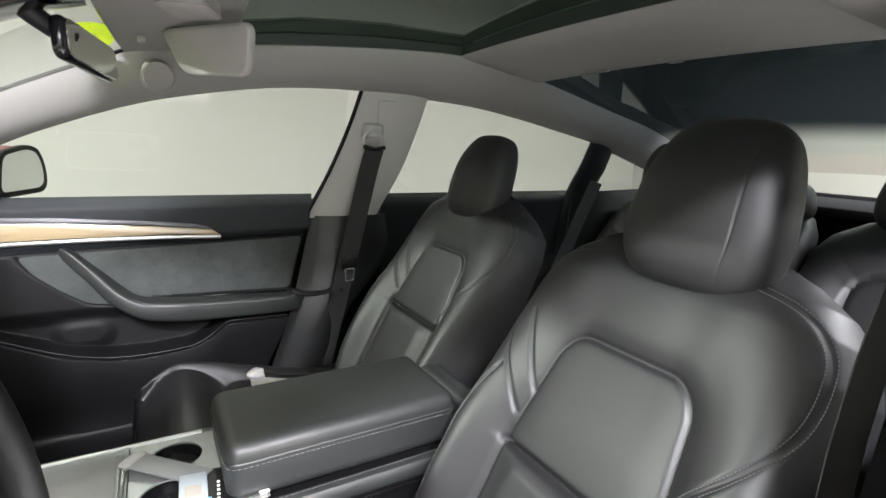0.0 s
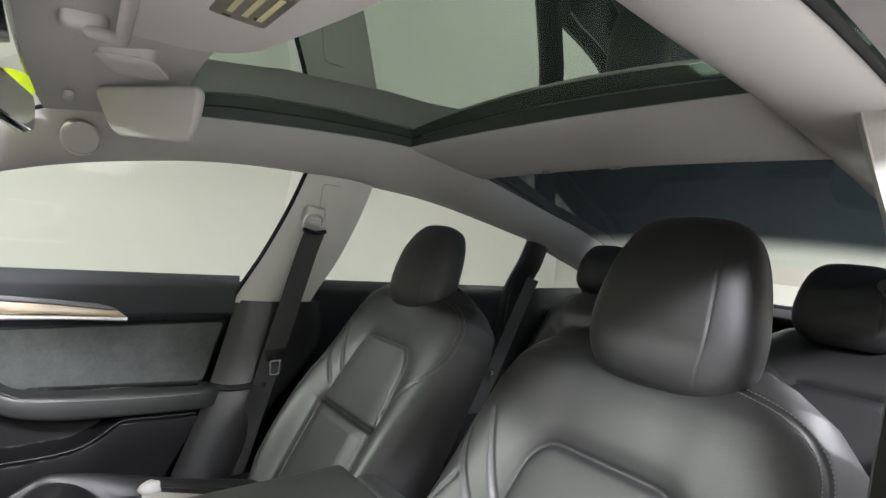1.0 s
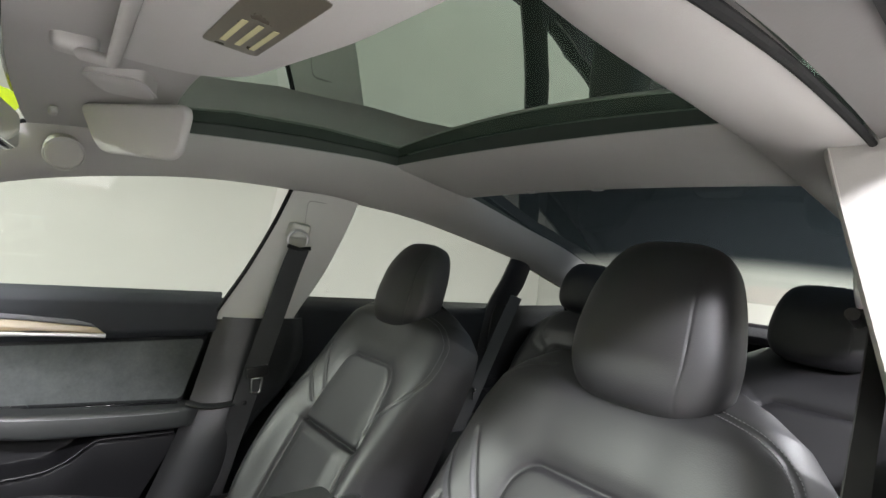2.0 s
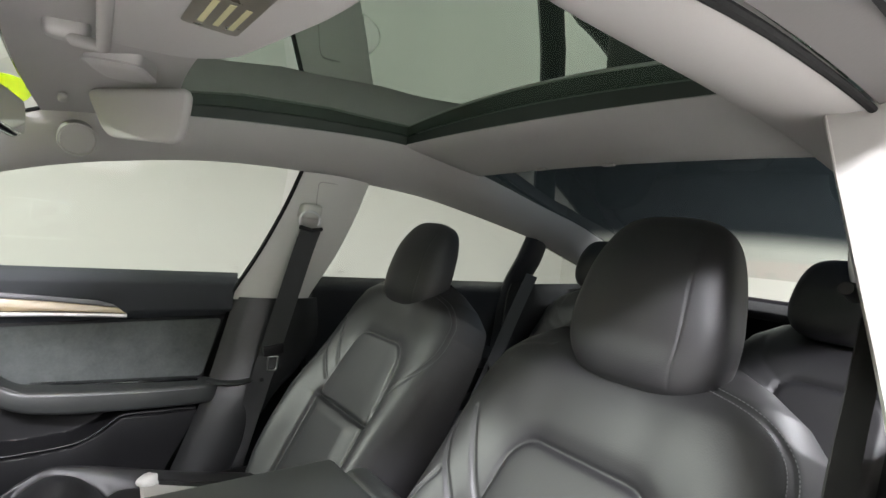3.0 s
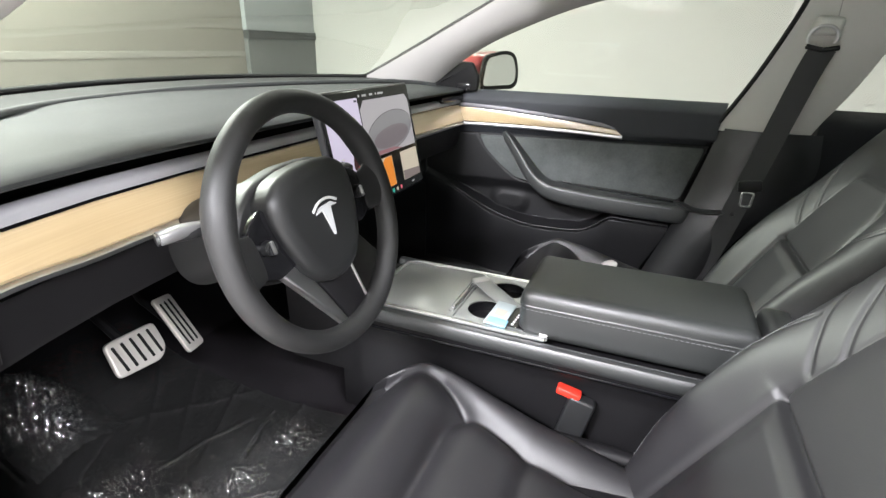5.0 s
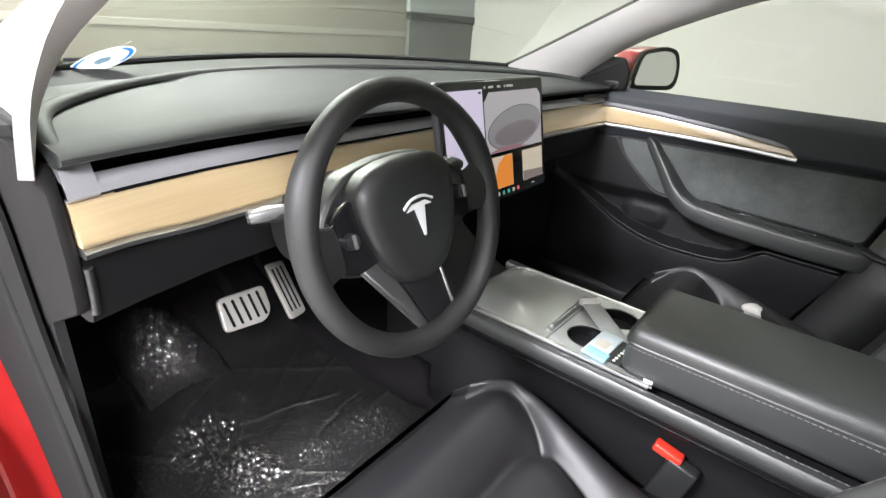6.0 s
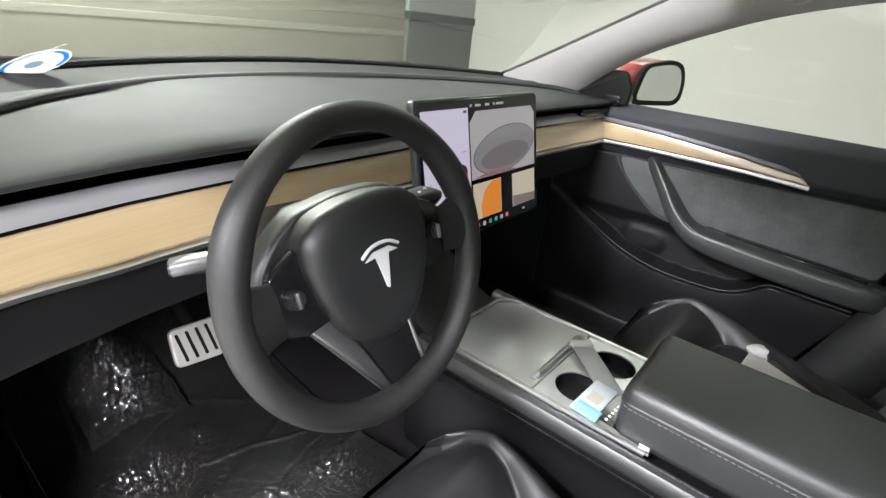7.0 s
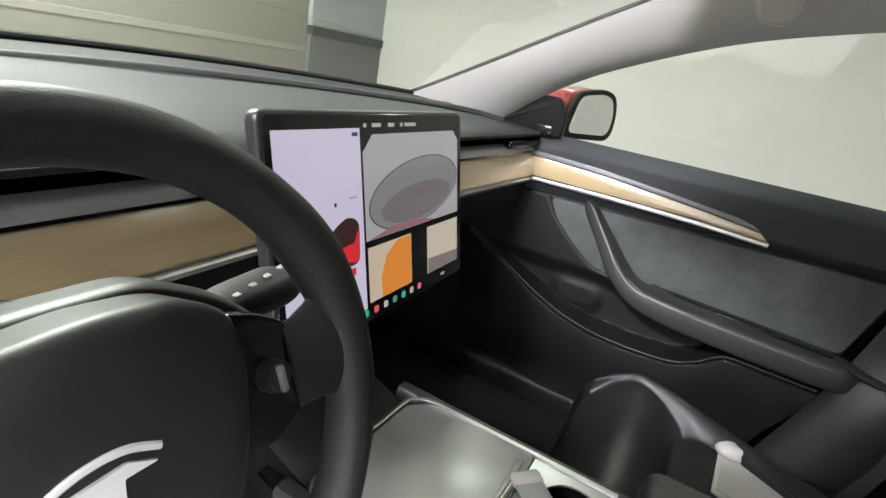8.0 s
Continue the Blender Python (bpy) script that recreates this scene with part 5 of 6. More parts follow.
pane("camera_view", [(-0.048, -0.022), (0.168, -0.022), (0.168, 0.080), (0.155, 0.093), (-0.030, 0.093), (-0.048, 0.075)], (0.42, 0.40, 0.42), 0.0018, GLOW)
ell = [(0.062 + 0.102 * math.cos(a), 0.022 + 0.040 * math.sin(a) + 0.010 * math.cos(a)) for a in np.linspace(0, 2 * np.pi, 48, endpoint=False)]
pane("camera_car_outline", [(0.062 + (a - 0.062) * 1.018, 0.022 + (b - 0.022) * 1.03) for a, b in ell], (0.07, 0.06, 0.07), 0.0021, GLOW)
pane("camera_car_shape", ell, (0.24, 0.235, 0.245), 0.0024, GLOW)
pane("camera_car_shade", [(0.062 + (a - 0.062) * 0.8, 0.010 + (b - 0.022) * 0.55) for a, b in ell], (0.19, 0.165, 0.175), 0.0027, GLOW)
pane("camera_glow_edge", [(-0.045, -0.0212), (0.10, -0.0212), (0.06, -0.014), (0.0, -0.013)], (0.30, 0.15, 0.17), 0.0029, GLOW)
pane("side_view", rect(-0.046, -0.094, 0.042, -0.030), (0.62, 0.50, 0.38), 0.0018, GLOW)
pane("side_view_amber", [(-0.022, -0.0935), (0.040, -0.0935), (0.040, -0.031), (0.012, -0.031), (-0.012, -0.045), (-0.024, -0.07)], (0.78, 0.26, 0.04), 0.0024, GLOW)
pane("side_view", rect(0.082, -0.094, 0.167, -0.030), (0.60, 0.53, 0.42), 0.0018, GLOW)
pane("side_view_grille", [(0.083, -0.0935), (0.166, -0.0935), (0.166, -0.078), (0.083, -0.073)], (0.22, 0.18, 0.17), 0.0024, GLOW)
pane("car_picture", rounded([(-0.113, -0.033), (-0.075, -0.043), (-0.062, -0.040), (-0.060, 0.004), (-0.078, 0.012), (-0.105, 0.0)], 0.01, 4), (0.05, 0.02, 0.02), 0.0024, GLOW)
pane("car_picture_red", [(-0.098, -0.034), (-0.064, -0.040), (-0.062, -0.004), (-0.070, -0.018), (-0.09, -0.020)], (0.75, 0.03, 0.04), 0.0029, GLOW)
pane("car_picture_red", rect(-0.090, -0.053, -0.070, -0.045), (0.6, 0.03, 0.04), 0.0029, GLOW)
for i, c in enumerate([(0.02, 0.5, 0.2), (0.75, 0.12, 0.12), (0.5, 0.5, 0.5), (0.1, 0.3, 0.25), (0.05, 0.45, 0.35), (0.5, 0.45, 0.35), (0.8, 0.15, 0.2)]):
    pane("app_icon", rounded(rect(-0.058 + 0.019 * i, -0.1085, -0.050 + 0.019 * i, -0.1005), 0.002, 3), c, 0.0018, GLOW)
pane("app_icon", rect(0.118, -0.106, 0.128, -0.103), (0.5, 0.5, 0.5), 0.0018, GLOW)
for a, b in ((-0.045, -0.040), (-0.030, -0.014), (0.0, 0.012), (0.025, 0.029), (0.034, 0.058)):
    pane("status_mark", rect(a, 0.1005, b, 0.1045), (0.45, 0.45, 0.45), 0.0018, GLOW)
pane("status_mark", rect(-0.065, 0.092, -0.056, 0.096), (0.05, 0.05, 0.08), 0.0024, GLOW)
pane("status_mark", rect(-0.074, 0.029, -0.062, 0.031), (0.4, 0.38, 0.45), 0.0024, GLOW)
pane("status_mark", rect(-0.0975, 0.024, -0.0945, 0.028), (0.02, 0.02, 0.03), 0.0024, GLOW)

# ---- centre console ----
con = thing("centre_console", (-0.015, -0.15, 0.30), "black centre console with silver-wrapped tray and cup holders", "console")
sec = [(-0.116, 0.30), (-0.118, 0.50), (-0.122, 0.53), (-0.146, 0.56), (-0.150, 0.575), (-0.140, 0.597), (-0.128, 0.603), (0.098, 0.603), (0.110, 0.597), (0.120, 0.575), (0.122, 0.50), (0.120, 0.30)]
rows = []
for y, k in ((0.26, 0.90), (0.215, 0.97), (0.19, 1.0), (0.0, 1.0), (-0.2, 1.0), (-0.45, 1.0), (-0.62, 0.99), (-0.66, 0.96)):
    zz = 0.0 if y <= 0.19 else (y - 0.19) * 0.5
    rows.append([(-0.015 + (x + 0.015) * k, y, z + (zz if z > 0.4 else 0)) for x, z in sec])
# the body is open where the cup holders sink in: it stops below the tray
part("body", capped(np.array([[(x, y, min(z, 0.585)) for x, y, z in r] for r in rows])), PLASTIC, con, "black plastic console body")
def dashes(line, step=0.0085, r=0.0008, closed=False):
    """Short raised stitches along a line of points."""
    P = np.asarray(list(line) + [line[0]] * closed, float)
    k = np.concatenate([[0], np.cumsum(np.linalg.norm(np.diff(P, axis=0), axis=1))])
    at = lambda s: [np.interp(s, k, P[:, i]) for i in range(3)]
    return join(*[sweep(np.array([at(s), at(s + 0.3 * step), at(s + 0.6 * step)]), r, r, 5) for s in np.arange(0, k[-1] - step, step)])


# padded side edges with stitching
for sx in (-0.142, 0.112):
    part("side_pad", sweep(spline([(sx, 0.215, 0.592), (sx, 0.10, 0.590), (sx, -0.2, 0.588), (sx, -0.6, 0.586)], 30), 0.014, 0.016, 12, power=3), LEATHER2, con, "black padded edge of the console")
    tagged(part("edge_stitching", dashes([(sx * 1.04 - 0.008 * np.sign(sx), y, 0.6038) for y in np.linspace(0.2, -0.58, 40)]), THREAD, con, "pale grey stitching"), kind="stuff")
    part("side_groove", rbox(0.004, 0.80, 0.006, 0.002, 2, (sx + 0.008 * np.sign(sx), -0.2, 0.563)), BLACKGLOSS, con)


def plate_with_holes(outline, holes, z, depth):
    """A plate with round openings, bridged by fine strips."""
    bm = bmesh.new()
    loops = [outline] + holes
    edges = []
    for L in loops:
        vs = [bm.verts.new((x, y, z)) for x, y in L]
        edges += [bm.edges.new((a, b)) for a, b in zip(vs, vs[1:] + vs[:1])]
    bmesh.ops.triangle_fill(bm, use_beauty=True, use_dissolve=False, edges=edges)
    hs = [f for f in bm.faces if any(math.hypot(f.calc_center_median().x - np.mean([p[0] for p in h]), f.calc_center_median().y - np.mean([p[1] for p in h])) < 0.6 * max(abs(p[0] - np.mean([q[0] for q in h])) for p in h) for h in holes)]
    if hs:
        bmesh.ops.delete(bm, geom=hs, context="FACES")
    r = bmesh.ops.extrude_face_region(bm, geom=bm.faces[:])
    bmesh.ops.translate(bm, vec=(0, 0, -depth), verts=[v for v in r["geom"] if isinstance(v, bmesh.types.BMVert)])
    return bm


def circle(cx, cy, r, n=32):
    return [(cx + r * math.cos(a), cy + r * math.sin(a)) for a in np.linspace(0, 2 * np.pi, n, endpoint=False)]


CUPS = [(-0.062, -0.068), (0.042, -0.085)]
rear_tray = [(-0.128, -0.205), (0.098, -0.190), (0.098, -0.018), (-0.128, -0.014)]
part("cup_tray", plate_with_holes(rear_tray, [circle(a, b, 0.040) for a, b in CUPS], 0.608, 0.004), WRAP, con, "satin grey cup holder panel", False)
front_tray = rounded([(-0.128, -0.0125), (0.098, -0.0165), (0.098, 0.150), (0.072, 0.178), (-0.10, 0.182), (-0.128, 0.168)], 0.012, 5)
lid = part("tray_lid", prism(front_tray, 0.010, 0.002, 2, Matrix.Translation((0, 0, 0.600))), WRAP, con, "satin grey sliding tray lid")
part("lid_handle", rbox(0.18, 0.010, 0.004, 0.0018, 2, (-0.015, -0.003, 0.612)), WRAP, lid)
for a, b in CUPS:
    wall = [[(a + r * math.cos(t), b + r * math.sin(t), z) for t in np.linspace(0, 2 * np.pi, 32, endpoint=False)] for r, z in ((0.0405, 0.6075), (0.039, 0.60), (0.037, 0.54), (0.034, 0.53), (0.001, 0.53))]
    part("cup_holder", grid(np.array(wall), cv=True), BLACKGLOSS, con, "deep black cup holder")
rimp = spline([(-0.131, -0.20, 0.608), (-0.131, 0.165, 0.608), (-0.128, 0.178, 0.609), (-0.10, 0.187, 0.609), (0.07, 0.183, 0.609), (0.085, 0.176, 0.609), (0.100, 0.155, 0.609), (0.102, 0.10, 0.608), (0.102, -0.13, 0.608)], 90)
part("chrome_rim", sweep(rimp, 0.0042, 0.004, 8, power=3), SILVER, con, "satin silver rim round the tray")
part("front_ramp", capped(np.array([[(x, y, z) for x, z in ((-0.11, 0.40), (-0.12, zt - 0.01), (-0.105, zt), (0.075, zt), (0.09, zt - 0.01), (0.08, 0.40))] for y, zt in ((0.19, 0.598), (0.26, 0.625), (0.34, 0.68), (0.40, 0.76))])), PLASTIC, con, "black ramp up to the dash")

# armrest lid
arm = part("armrest_lid", moved(vf_of(rbox(0.205, 0.40, 0.100, 0.022, 5)), pose(-0.022, -0.345, 0.648)), LEATHER2, con, "padded black leather armrest lid")
tagged(part("armrest_stitching", dashes([(-0.022 + a, -0.345 + b, 0.661) for a, b in rounded([(-0.1031, -0.2), (0.1031, -0.2), (0.1031, 0.2005), (-0.1031, 0.2005)], 0.024, 6)], closed=True), THREAD, arm, "pale grey stitching"), kind="stuff")
part("armrest_welt", sweep(np.array([(-0.022 + a, -0.345 + b, 0.668) for a, b in rounded([(-0.1025, -0.2), (0.1025, -0.2), (0.1025, 0.200), (-0.1025, 0.200)], 0.024, 6)]), 0.002, 0.002, 6, closed=True), LEATHER2, arm)
part("rear_wall", rbox(0.22, 0.06, 0.12, 0.02, 3, (-0.018, -0.60, 0.60)), LEATHER2, con)

# ---- seat belts ----


def ribbon(path, width, thick, side):
    P = np.asarray(path, float)
    s = np.array(side, float)
    s /= np.linalg.norm(s)
    T = np.gradient(P, axis=0)
    n = np.cross(T, s)
    n /= np.linalg.norm(n, axis=1, keepdims=True)
    R = np.stack([P + s * width / 2 + n * thick / 2, P - s * width / 2 + n * thick / 2, P - s * width / 2 - n * thick / 2, P + s * width / 2 - n * thick / 2], 1)
    return capped(R)


def front_belt(sg):
    f = (lambda x: x) if sg > 0 else (lambda x: 2 * MID - x - 0.018)
    b = thing("seat_belt", (f(0.59), -0.66, 1.0), "black seat belt hanging beside the pale door pillar", "seat belt", "front seat belts")
    if sg < 0:
        part("webbing", ribbon(spline([(-0.680, -0.668, 1.12), (-0.680, -0.650, 1.06), (-0.680, -0.622, 0.99), (-0.680, -0.605, 0.92), (-0.679, -0.602, 0.84), (-0.680, -0.59, 0.55), (-0.69, -0.57, 0.33)], 40), 0.047, 0.0016, (0.28, 1, -0.2)), WEBBING, b, "black woven webbing")
    else:
        part("webbing", ribbon(spline([(f(0.585), -0.672, 1.125), (f(0.590), -0.655, 1.06), (f(0.603), -0.622, 0.90), (f(0.612), -0.592, 0.76), (f(0.618), -0.560, 0.62), (f(0.622), -0.52, 0.45), (f(0.630), -0.50, 0.33)], 40), 0.056, 0.0016, (0.25 * sg, 1, 0.2)), WEBBING, b, "black woven webbing")
    lp = [(f(0.589) - sg * 0.004 * math.sin(a), -0.667 + 0.030 * math.cos(a), 1.150 + 0.026 * math.sin(a)) for a in np.linspace(-0.5, np.pi + 0.5, 24)]
    an = part("anchor_loop", sweep(np.array(lp), 0.0045, 0.0045, 10, up=(1, 0, 0)), SILVER, b, "grey metal belt guide loop")
    part("guide_bar", sweep(np.array([(f(0.585), -0.705, 1.128), (f(0.584), -0.672, 1.122), (f(0.585), -0.637, 1.130)]), 0.006, 0.006, 10, up=(1, 0, 0)), PLASTIC, an)
    part("anchor_cover", dome(rounded([(-0.03, -0.02), (0.03, -0.02), (0.035, 0.02), (-0.025, 0.025)], 0.012, 5), 0.016, pose(f(0.600), -0.672, 1.175, 90, 0, -90 * sg), flat=0.5), PILLAR, an)
    tg = part("tongue", rbox(0.012, 0.058, 0.030, 0.004, 3, (f(0.602), -0.600, 0.775), (-8, 0, 0)), PLASTIC, b, "black belt tongue grip")
    part("tongue_plate", sweep(np.array([(f(0.600), -0.600 + a, 0.735 + c) for a, c in rounded([(-0.012, -0.017), (0.013, -0.017), (0.015, 0.022), (-0.014, 0.022)], 0.006, 4)]), 0.0035, 0.0022, 8, up=(1, 0, 0), closed=True), CHROME, tg, "bright steel tongue plate")
    part("stop_button", rbox(0.006, 0.012, 0.012, 0.003, 2, (f(0.606), -0.575, 0.69)), PLASTIC, b)
    return b


front_belt(1)
front_belt(-1)
rbelt = thing("seat_belt", (0.6, -1.5, 0.8), "black rear seat belt hanging before the rear backrest", "seat belt")
part("webbing", ribbon(spline([(0.600, -1.640, 1.02), (0.597, -1.560, 0.87), (0.592, -1.45, 0.655), (0.59, -1.34, 0.45)], 24), 0.047, 0.0016, (0.6, 0.8, 0.3)), WEBBING, rbelt, "black woven webbing")
rt = part("tongue", rbox(0.05, 0.012, 0.014, 0.004, 2, (0.580, -1.430, 0.664), (0, 0, -40)), CHROME, rbelt, "bright steel tongue")
part("tongue_tip", rbox(0.022, 0.004, 0.030, 0.002, 2, (0.578, -1.424, 0.642), (0, 0, -40)), CHROME, rt)
for bx, by, bz in ((-0.140, -0.262, 0.515), (0.075, -0.43, 0.50)):
    bk = thing("belt_buckle", (bx, by, bz - 0.12), "black belt buckle with red release button", "belt buckle", "belt buckles")
    part("stem", rbox(0.026, 0.050, 0.13, 0.006, 3, (bx, by - 0.010, bz - 0.070), (12, 0, 0)), SATIN, bk, "black buckle stem")
    part("release_button", rbox(0.022, 0.046, 0.016, 0.004, 3, (bx, by + 0.004, bz), (12, 0, 0)), REDPLASTIC, bk, "red release button")

# ---- sun visors, roof console, mirror ----
vp = thing("sun_visor", (0.2, -0.18, 1.32), "pale grey sun visor folded against the headliner", "sun visor", "sun visors")
VT = [Vector(p) for p in ((0.300, -0.120, 1.338), (0.074, -0.243, 1.331), (0.105, -0.235, 1.245), (0.268, -0.153, 1.256))]
vu = (VT[1] - VT[0]).normalized()
vn = vu.cross(VT[3] - VT[0]).normalized()
vv = vn.cross(vu)
VP = Matrix(((vu.x, vv.x, vn.x, VT[0].x), (vu.y, vv.y, vn.y, VT[0].y), (vu.z, vv.z, vn.z, VT[0].z), (0, 0, 0, 1)))
vpo = rounded([((p - VT[0]).dot(vu), (p - VT[0]).dot(vv)) for p in VT], 0.028, 6)
part("visor_panel", prism(vpo, 0.016, 0.006, 3, VP @ Matrix.Translation((0, 0, -0.008))), VISOR, vp, "pale grey vinyl visor panel")
part("visor_clip", rbox(0.045, 0.014, 0.012, 0.005, 3, (0.35, -0.085, 1.322)), VISOR, vp)
vd = thing("sun_visor", (-0.3, -0.17, 1.33), "pale grey sun visor above the driver's place", "sun visor", "sun visors")
vdo = rounded([(-0.135, -0.085), (-0.118, 0.0), (-0.52, 0.0), (-0.52, -0.158), (-0.38, -0.155), (-0.19, -0.128)][::-1], 0.03, 6)
part("visor_panel", prism(vdo, 0.020, 0.008, 3, Matrix.Translation((0, -0.110, 1.314))), VISOR, vd, "pale grey vinyl visor panel")
part("visor_rod", sweep(np.array([(-0.07, -0.085, 1.33), (-0.085, -0.092, 1.318), (-0.11, -0.118, 1.312), (-0.48, -0.098, 1.318)]), 0.007, 0.007, 10), VISOR, vd)
part("visor_socket", rbox(0.035, 0.045, 0.026, 0.010, 3, (-0.072, -0.085, 1.332)), VISOR, vd)
part("visor_label", prism(rounded(rect(-0.43, -0.105, -0.27, -0.055), 0.006, 3), 0.0006, 0, 1, Matrix.Translation((0, -0.110, 1.3132))), surf("label_film", (0.09, 0.08, 0.06), 0.3, var=0.4, big=30, bump=0), vd, "small faded label")
for k in range(3):
    part("label_line", prism(rect(-0.345, -0.098 + 0.013 * k, -0.285, -0.093 + 0.013 * k), 0.0004, 0, 1, Matrix.Translation((0, -0.110, 1.3128))), surf("label_ink", (0.42, 0.40, 0.22), 0.5, bump=0), vd)
rc = thing("map_light", (0.07, -0.15, 1.33), "small rounded square map light in the headliner", "car light")
part("lens", dome(rounded(rect(-0.048, -0.036, 0.048, 0.036), 0.018, 5), 0.008, pose(0.080, -0.150, 1.335, 180, 0, -22), flat=0.62), VISOR, rc, "pale lens")
part("lens_rim", sweep(np.array([tuple(pose(0.080, -0.150, 1.335, 180, 0, -22) @ Vector((a, b, 0.002))) for a, b in rounded(rect(-0.047, -0.036, 0.047, 0.036), 0.02, 5)]), 0.003, 0.002, 8, closed=True), VISOR, rc)
spk = thing("roof_tweeter", (0.514, -0.117, 1.267), "round pale speaker grille set in the windscreen pillar", "speaker")
SM = look((0.512, -0.115, 1.268), (-0.2, -0.15, 1.0))
part("grille", dome(circle(0, 0, 0.033, 32), 0.004, SM @ pose(0, 0, 0.004, 180, 0, 0), flat=0.8), LINER, spk, "pale cloth grille disc")
part("grille_ring", sweep(np.array([tuple(SM @ Vector((a, b, -0.004))) for a, b in circle(0, 0, 0.034, 40)]), 0.0018, 0.0018, 6, closed=True), VISOR, spk)

rv = thing("rear_view_mirror", (-0.05, 0.03, 1.26), "black rear-view mirror on the windscreen", "mirror")
MU = Vector((0.95, -0.27, -0.09)).normalized()
MN = Vector((-0.27, -0.95, 0.08)).normalized()
MN = (MN - MU * MN.dot(MU)).normalized()
MV = MN.cross(MU)
RM = Matrix(((MU.x, MV.x, MN.x, 0.036), (MU.y, MV.y, MN.y, -0.023), (MU.z, MV.z, MN.z, 1.252), (0, 0, 0, 1)))
ro = rounded(rect(-0.085, -0.027, 0.085, 0.027), 0.016, 6)
part("housing", prism(ro, 0.018, 0.008, 4, RM @ Matrix.Translation((0, 0, -0.018))), BLACKGLOSS, rv, "black mirror housing")
part("mirror_glass", prism([(a * 0.96, b * 0.88) for a, b in ro], 0.002, 0.0005, 1, RM @ Matrix.Translation((0, 0, 0.0002))), MIRROR, rv, "mirror glass")
part("mirror_arm", sweep(spline([(-0.01, -0.005, 1.258), (-0.03, 0.03, 1.280), (-0.04, 0.05, 1.298)], 10), 0.012, 0.012, 10), PLASTIC, rv)
part("camera_cover", capped(np.array([[(-0.055 + a * w, y + b * 0.004, z - 0.004 + b * 0.02) for a, b in [(math.cos(t), math.sin(t)) for t in np.linspace(0, 2 * np.pi, 20, endpoint=False)]] for y, z, w in ((-0.02, 1.322, 0.07), (0.02, 1.312, 0.09), (0.06, 1.296, 0.095), (0.10, 1.278, 0.08), (0.125, 1.266, 0.04))])), BLACKGLOSS, rv, "black camera cover behind the mirror")


def disc_on_screen(name, x, y, z, r, tilt, mat_, label, rz=0):
    t = thing(name, (x, y, z), label, "sticker")
    return t, pose(x, y, z, tilt, 0, rz)


st, SMX = disc_on_screen("sticker", 0.37, 0.004, 1.314, 0.06, -25.2, None, "yellow-green round sticker on the windscreen", -6)
part("sticker_sheet", prism([(a * 2.6, b * 0.92) for a, b in circle(0, 0, 0.052, 40)], 0.0008, 0, 1, SMX), sheet_mat("lime_sticker", (0.72, 0.80, 0.03)), st, "lime round sheet")
for dx, tw in ((-0.012, 0.006), (0.008, -0.004)):
    part("sticker_mark", sweep(np.array([tuple(SMX @ Vector((dx + tw * math.sin(3 * u), -0.018 + 0.036 * u, -0.0008))) for u in np.linspace(0, 1, 12)]), 0.0025, 0.0006, 6), surf("dark_ink", (0.03, 0.05, 0.02), 0.5, bump=0), st)
st2 = thing("sticker", (-0.518, 0.672, 1.020), "white oval sticker with a blue ring at the windscreen's foot", "sticker")
OU, OV = Vector((0.037, -0.044, 0.019)), Vector((-0.008, -0.036, 0.019))
ON = OU.cross(OV).normalized()
ON = -ON if ON.z > 0 else ON


def oval(r0, r1, a0=0.0, a1=360.0):
    """A piece of a round sheet in the glass's slope, from radius r0 to r1."""
    c = Vector((-0.523, 0.671, 1.014)) - ON * 0.008
    return shell(np.array([[tuple(c + OU * (r * math.cos(a)) + OV * (r * math.sin(a))) for a in np.radians(np.linspace(a0, a1, 40))] for r in (r0, r1)]), 0.0006)


WHITESHEET = sheet_mat("white_sticker_sheet", (0.8, 0.8, 0.8))
part("sticker_sheet", oval(0.93, 1.0), WHITESHEET, st2, "white rim", False)
for a in (0, 180):
    part("sticker_ring", oval(0.80, 0.928, a - 48, a + 48), sheet_mat("blue_ring", (0.10, 0.36, 0.68)), st2, "blue arc", False)
    part("sticker_ring", oval(0.80, 0.928, a + 49, a + 131), sheet_mat("pale_ring", (0.62, 0.66, 0.74)), st2, "pale arc", False)
part("sticker_face", oval(0.26, 0.798), sheet_mat("pale_sticker_face", (0.72, 0.72, 0.72)), st2, "white face", False)
part("sticker_shape", oval(0.01, 0.258), sheet_mat("grey_blue_ink", (0.35, 0.45, 0.52)), st2, "", False)
st3 = thing("sticker", (-0.60, 0.60, 1.02), "small printed inspection square on the windscreen", "sticker")
SQ = Vector((-0.588, 0.690, 1.016))
part("sticker_sheet", shell(np.array([[tuple(SQ + OU * a + OV * b) for b in np.linspace(-0.45, 0.45, 4)] for a in np.linspace(-0.30, 0.30, 4)]), 0.0006), surf("speckled_print", (0.25, 0.24, 0.16), 0.5, var=0.7, big=300, fine=600, bump=0), st3, "speckled square")

# ---- pedals, mat, wrapping film ----
bp = thing("brake_pedal", (-0.395, 0.57, 0.53), "ribbed brushed metal brake pedal", "pedal")
BP = pose(-0.392, 0.552, 0.540, 62, 0, 0)
bpo = rounded([(-0.055, -0.034), (0.035, -0.042), (0.056, -0.022), (0.056, 0.034), (-0.050, 0.038)], 0.014, 6)
part("pedal_plate", prism(bpo, 0.012, 0.004, 3, BP), STEEL, bp, "brushed steel pedal plate")
for k in range(5):
    part("rubber_rib", rbox(0.006, 0.055, 0.004, 0.0019, 2), RUBBER, bp).matrix_basis = BP @ pose(-0.036 + 0.0185 * k, -0.001, 0.0122, 0, 0, 6)
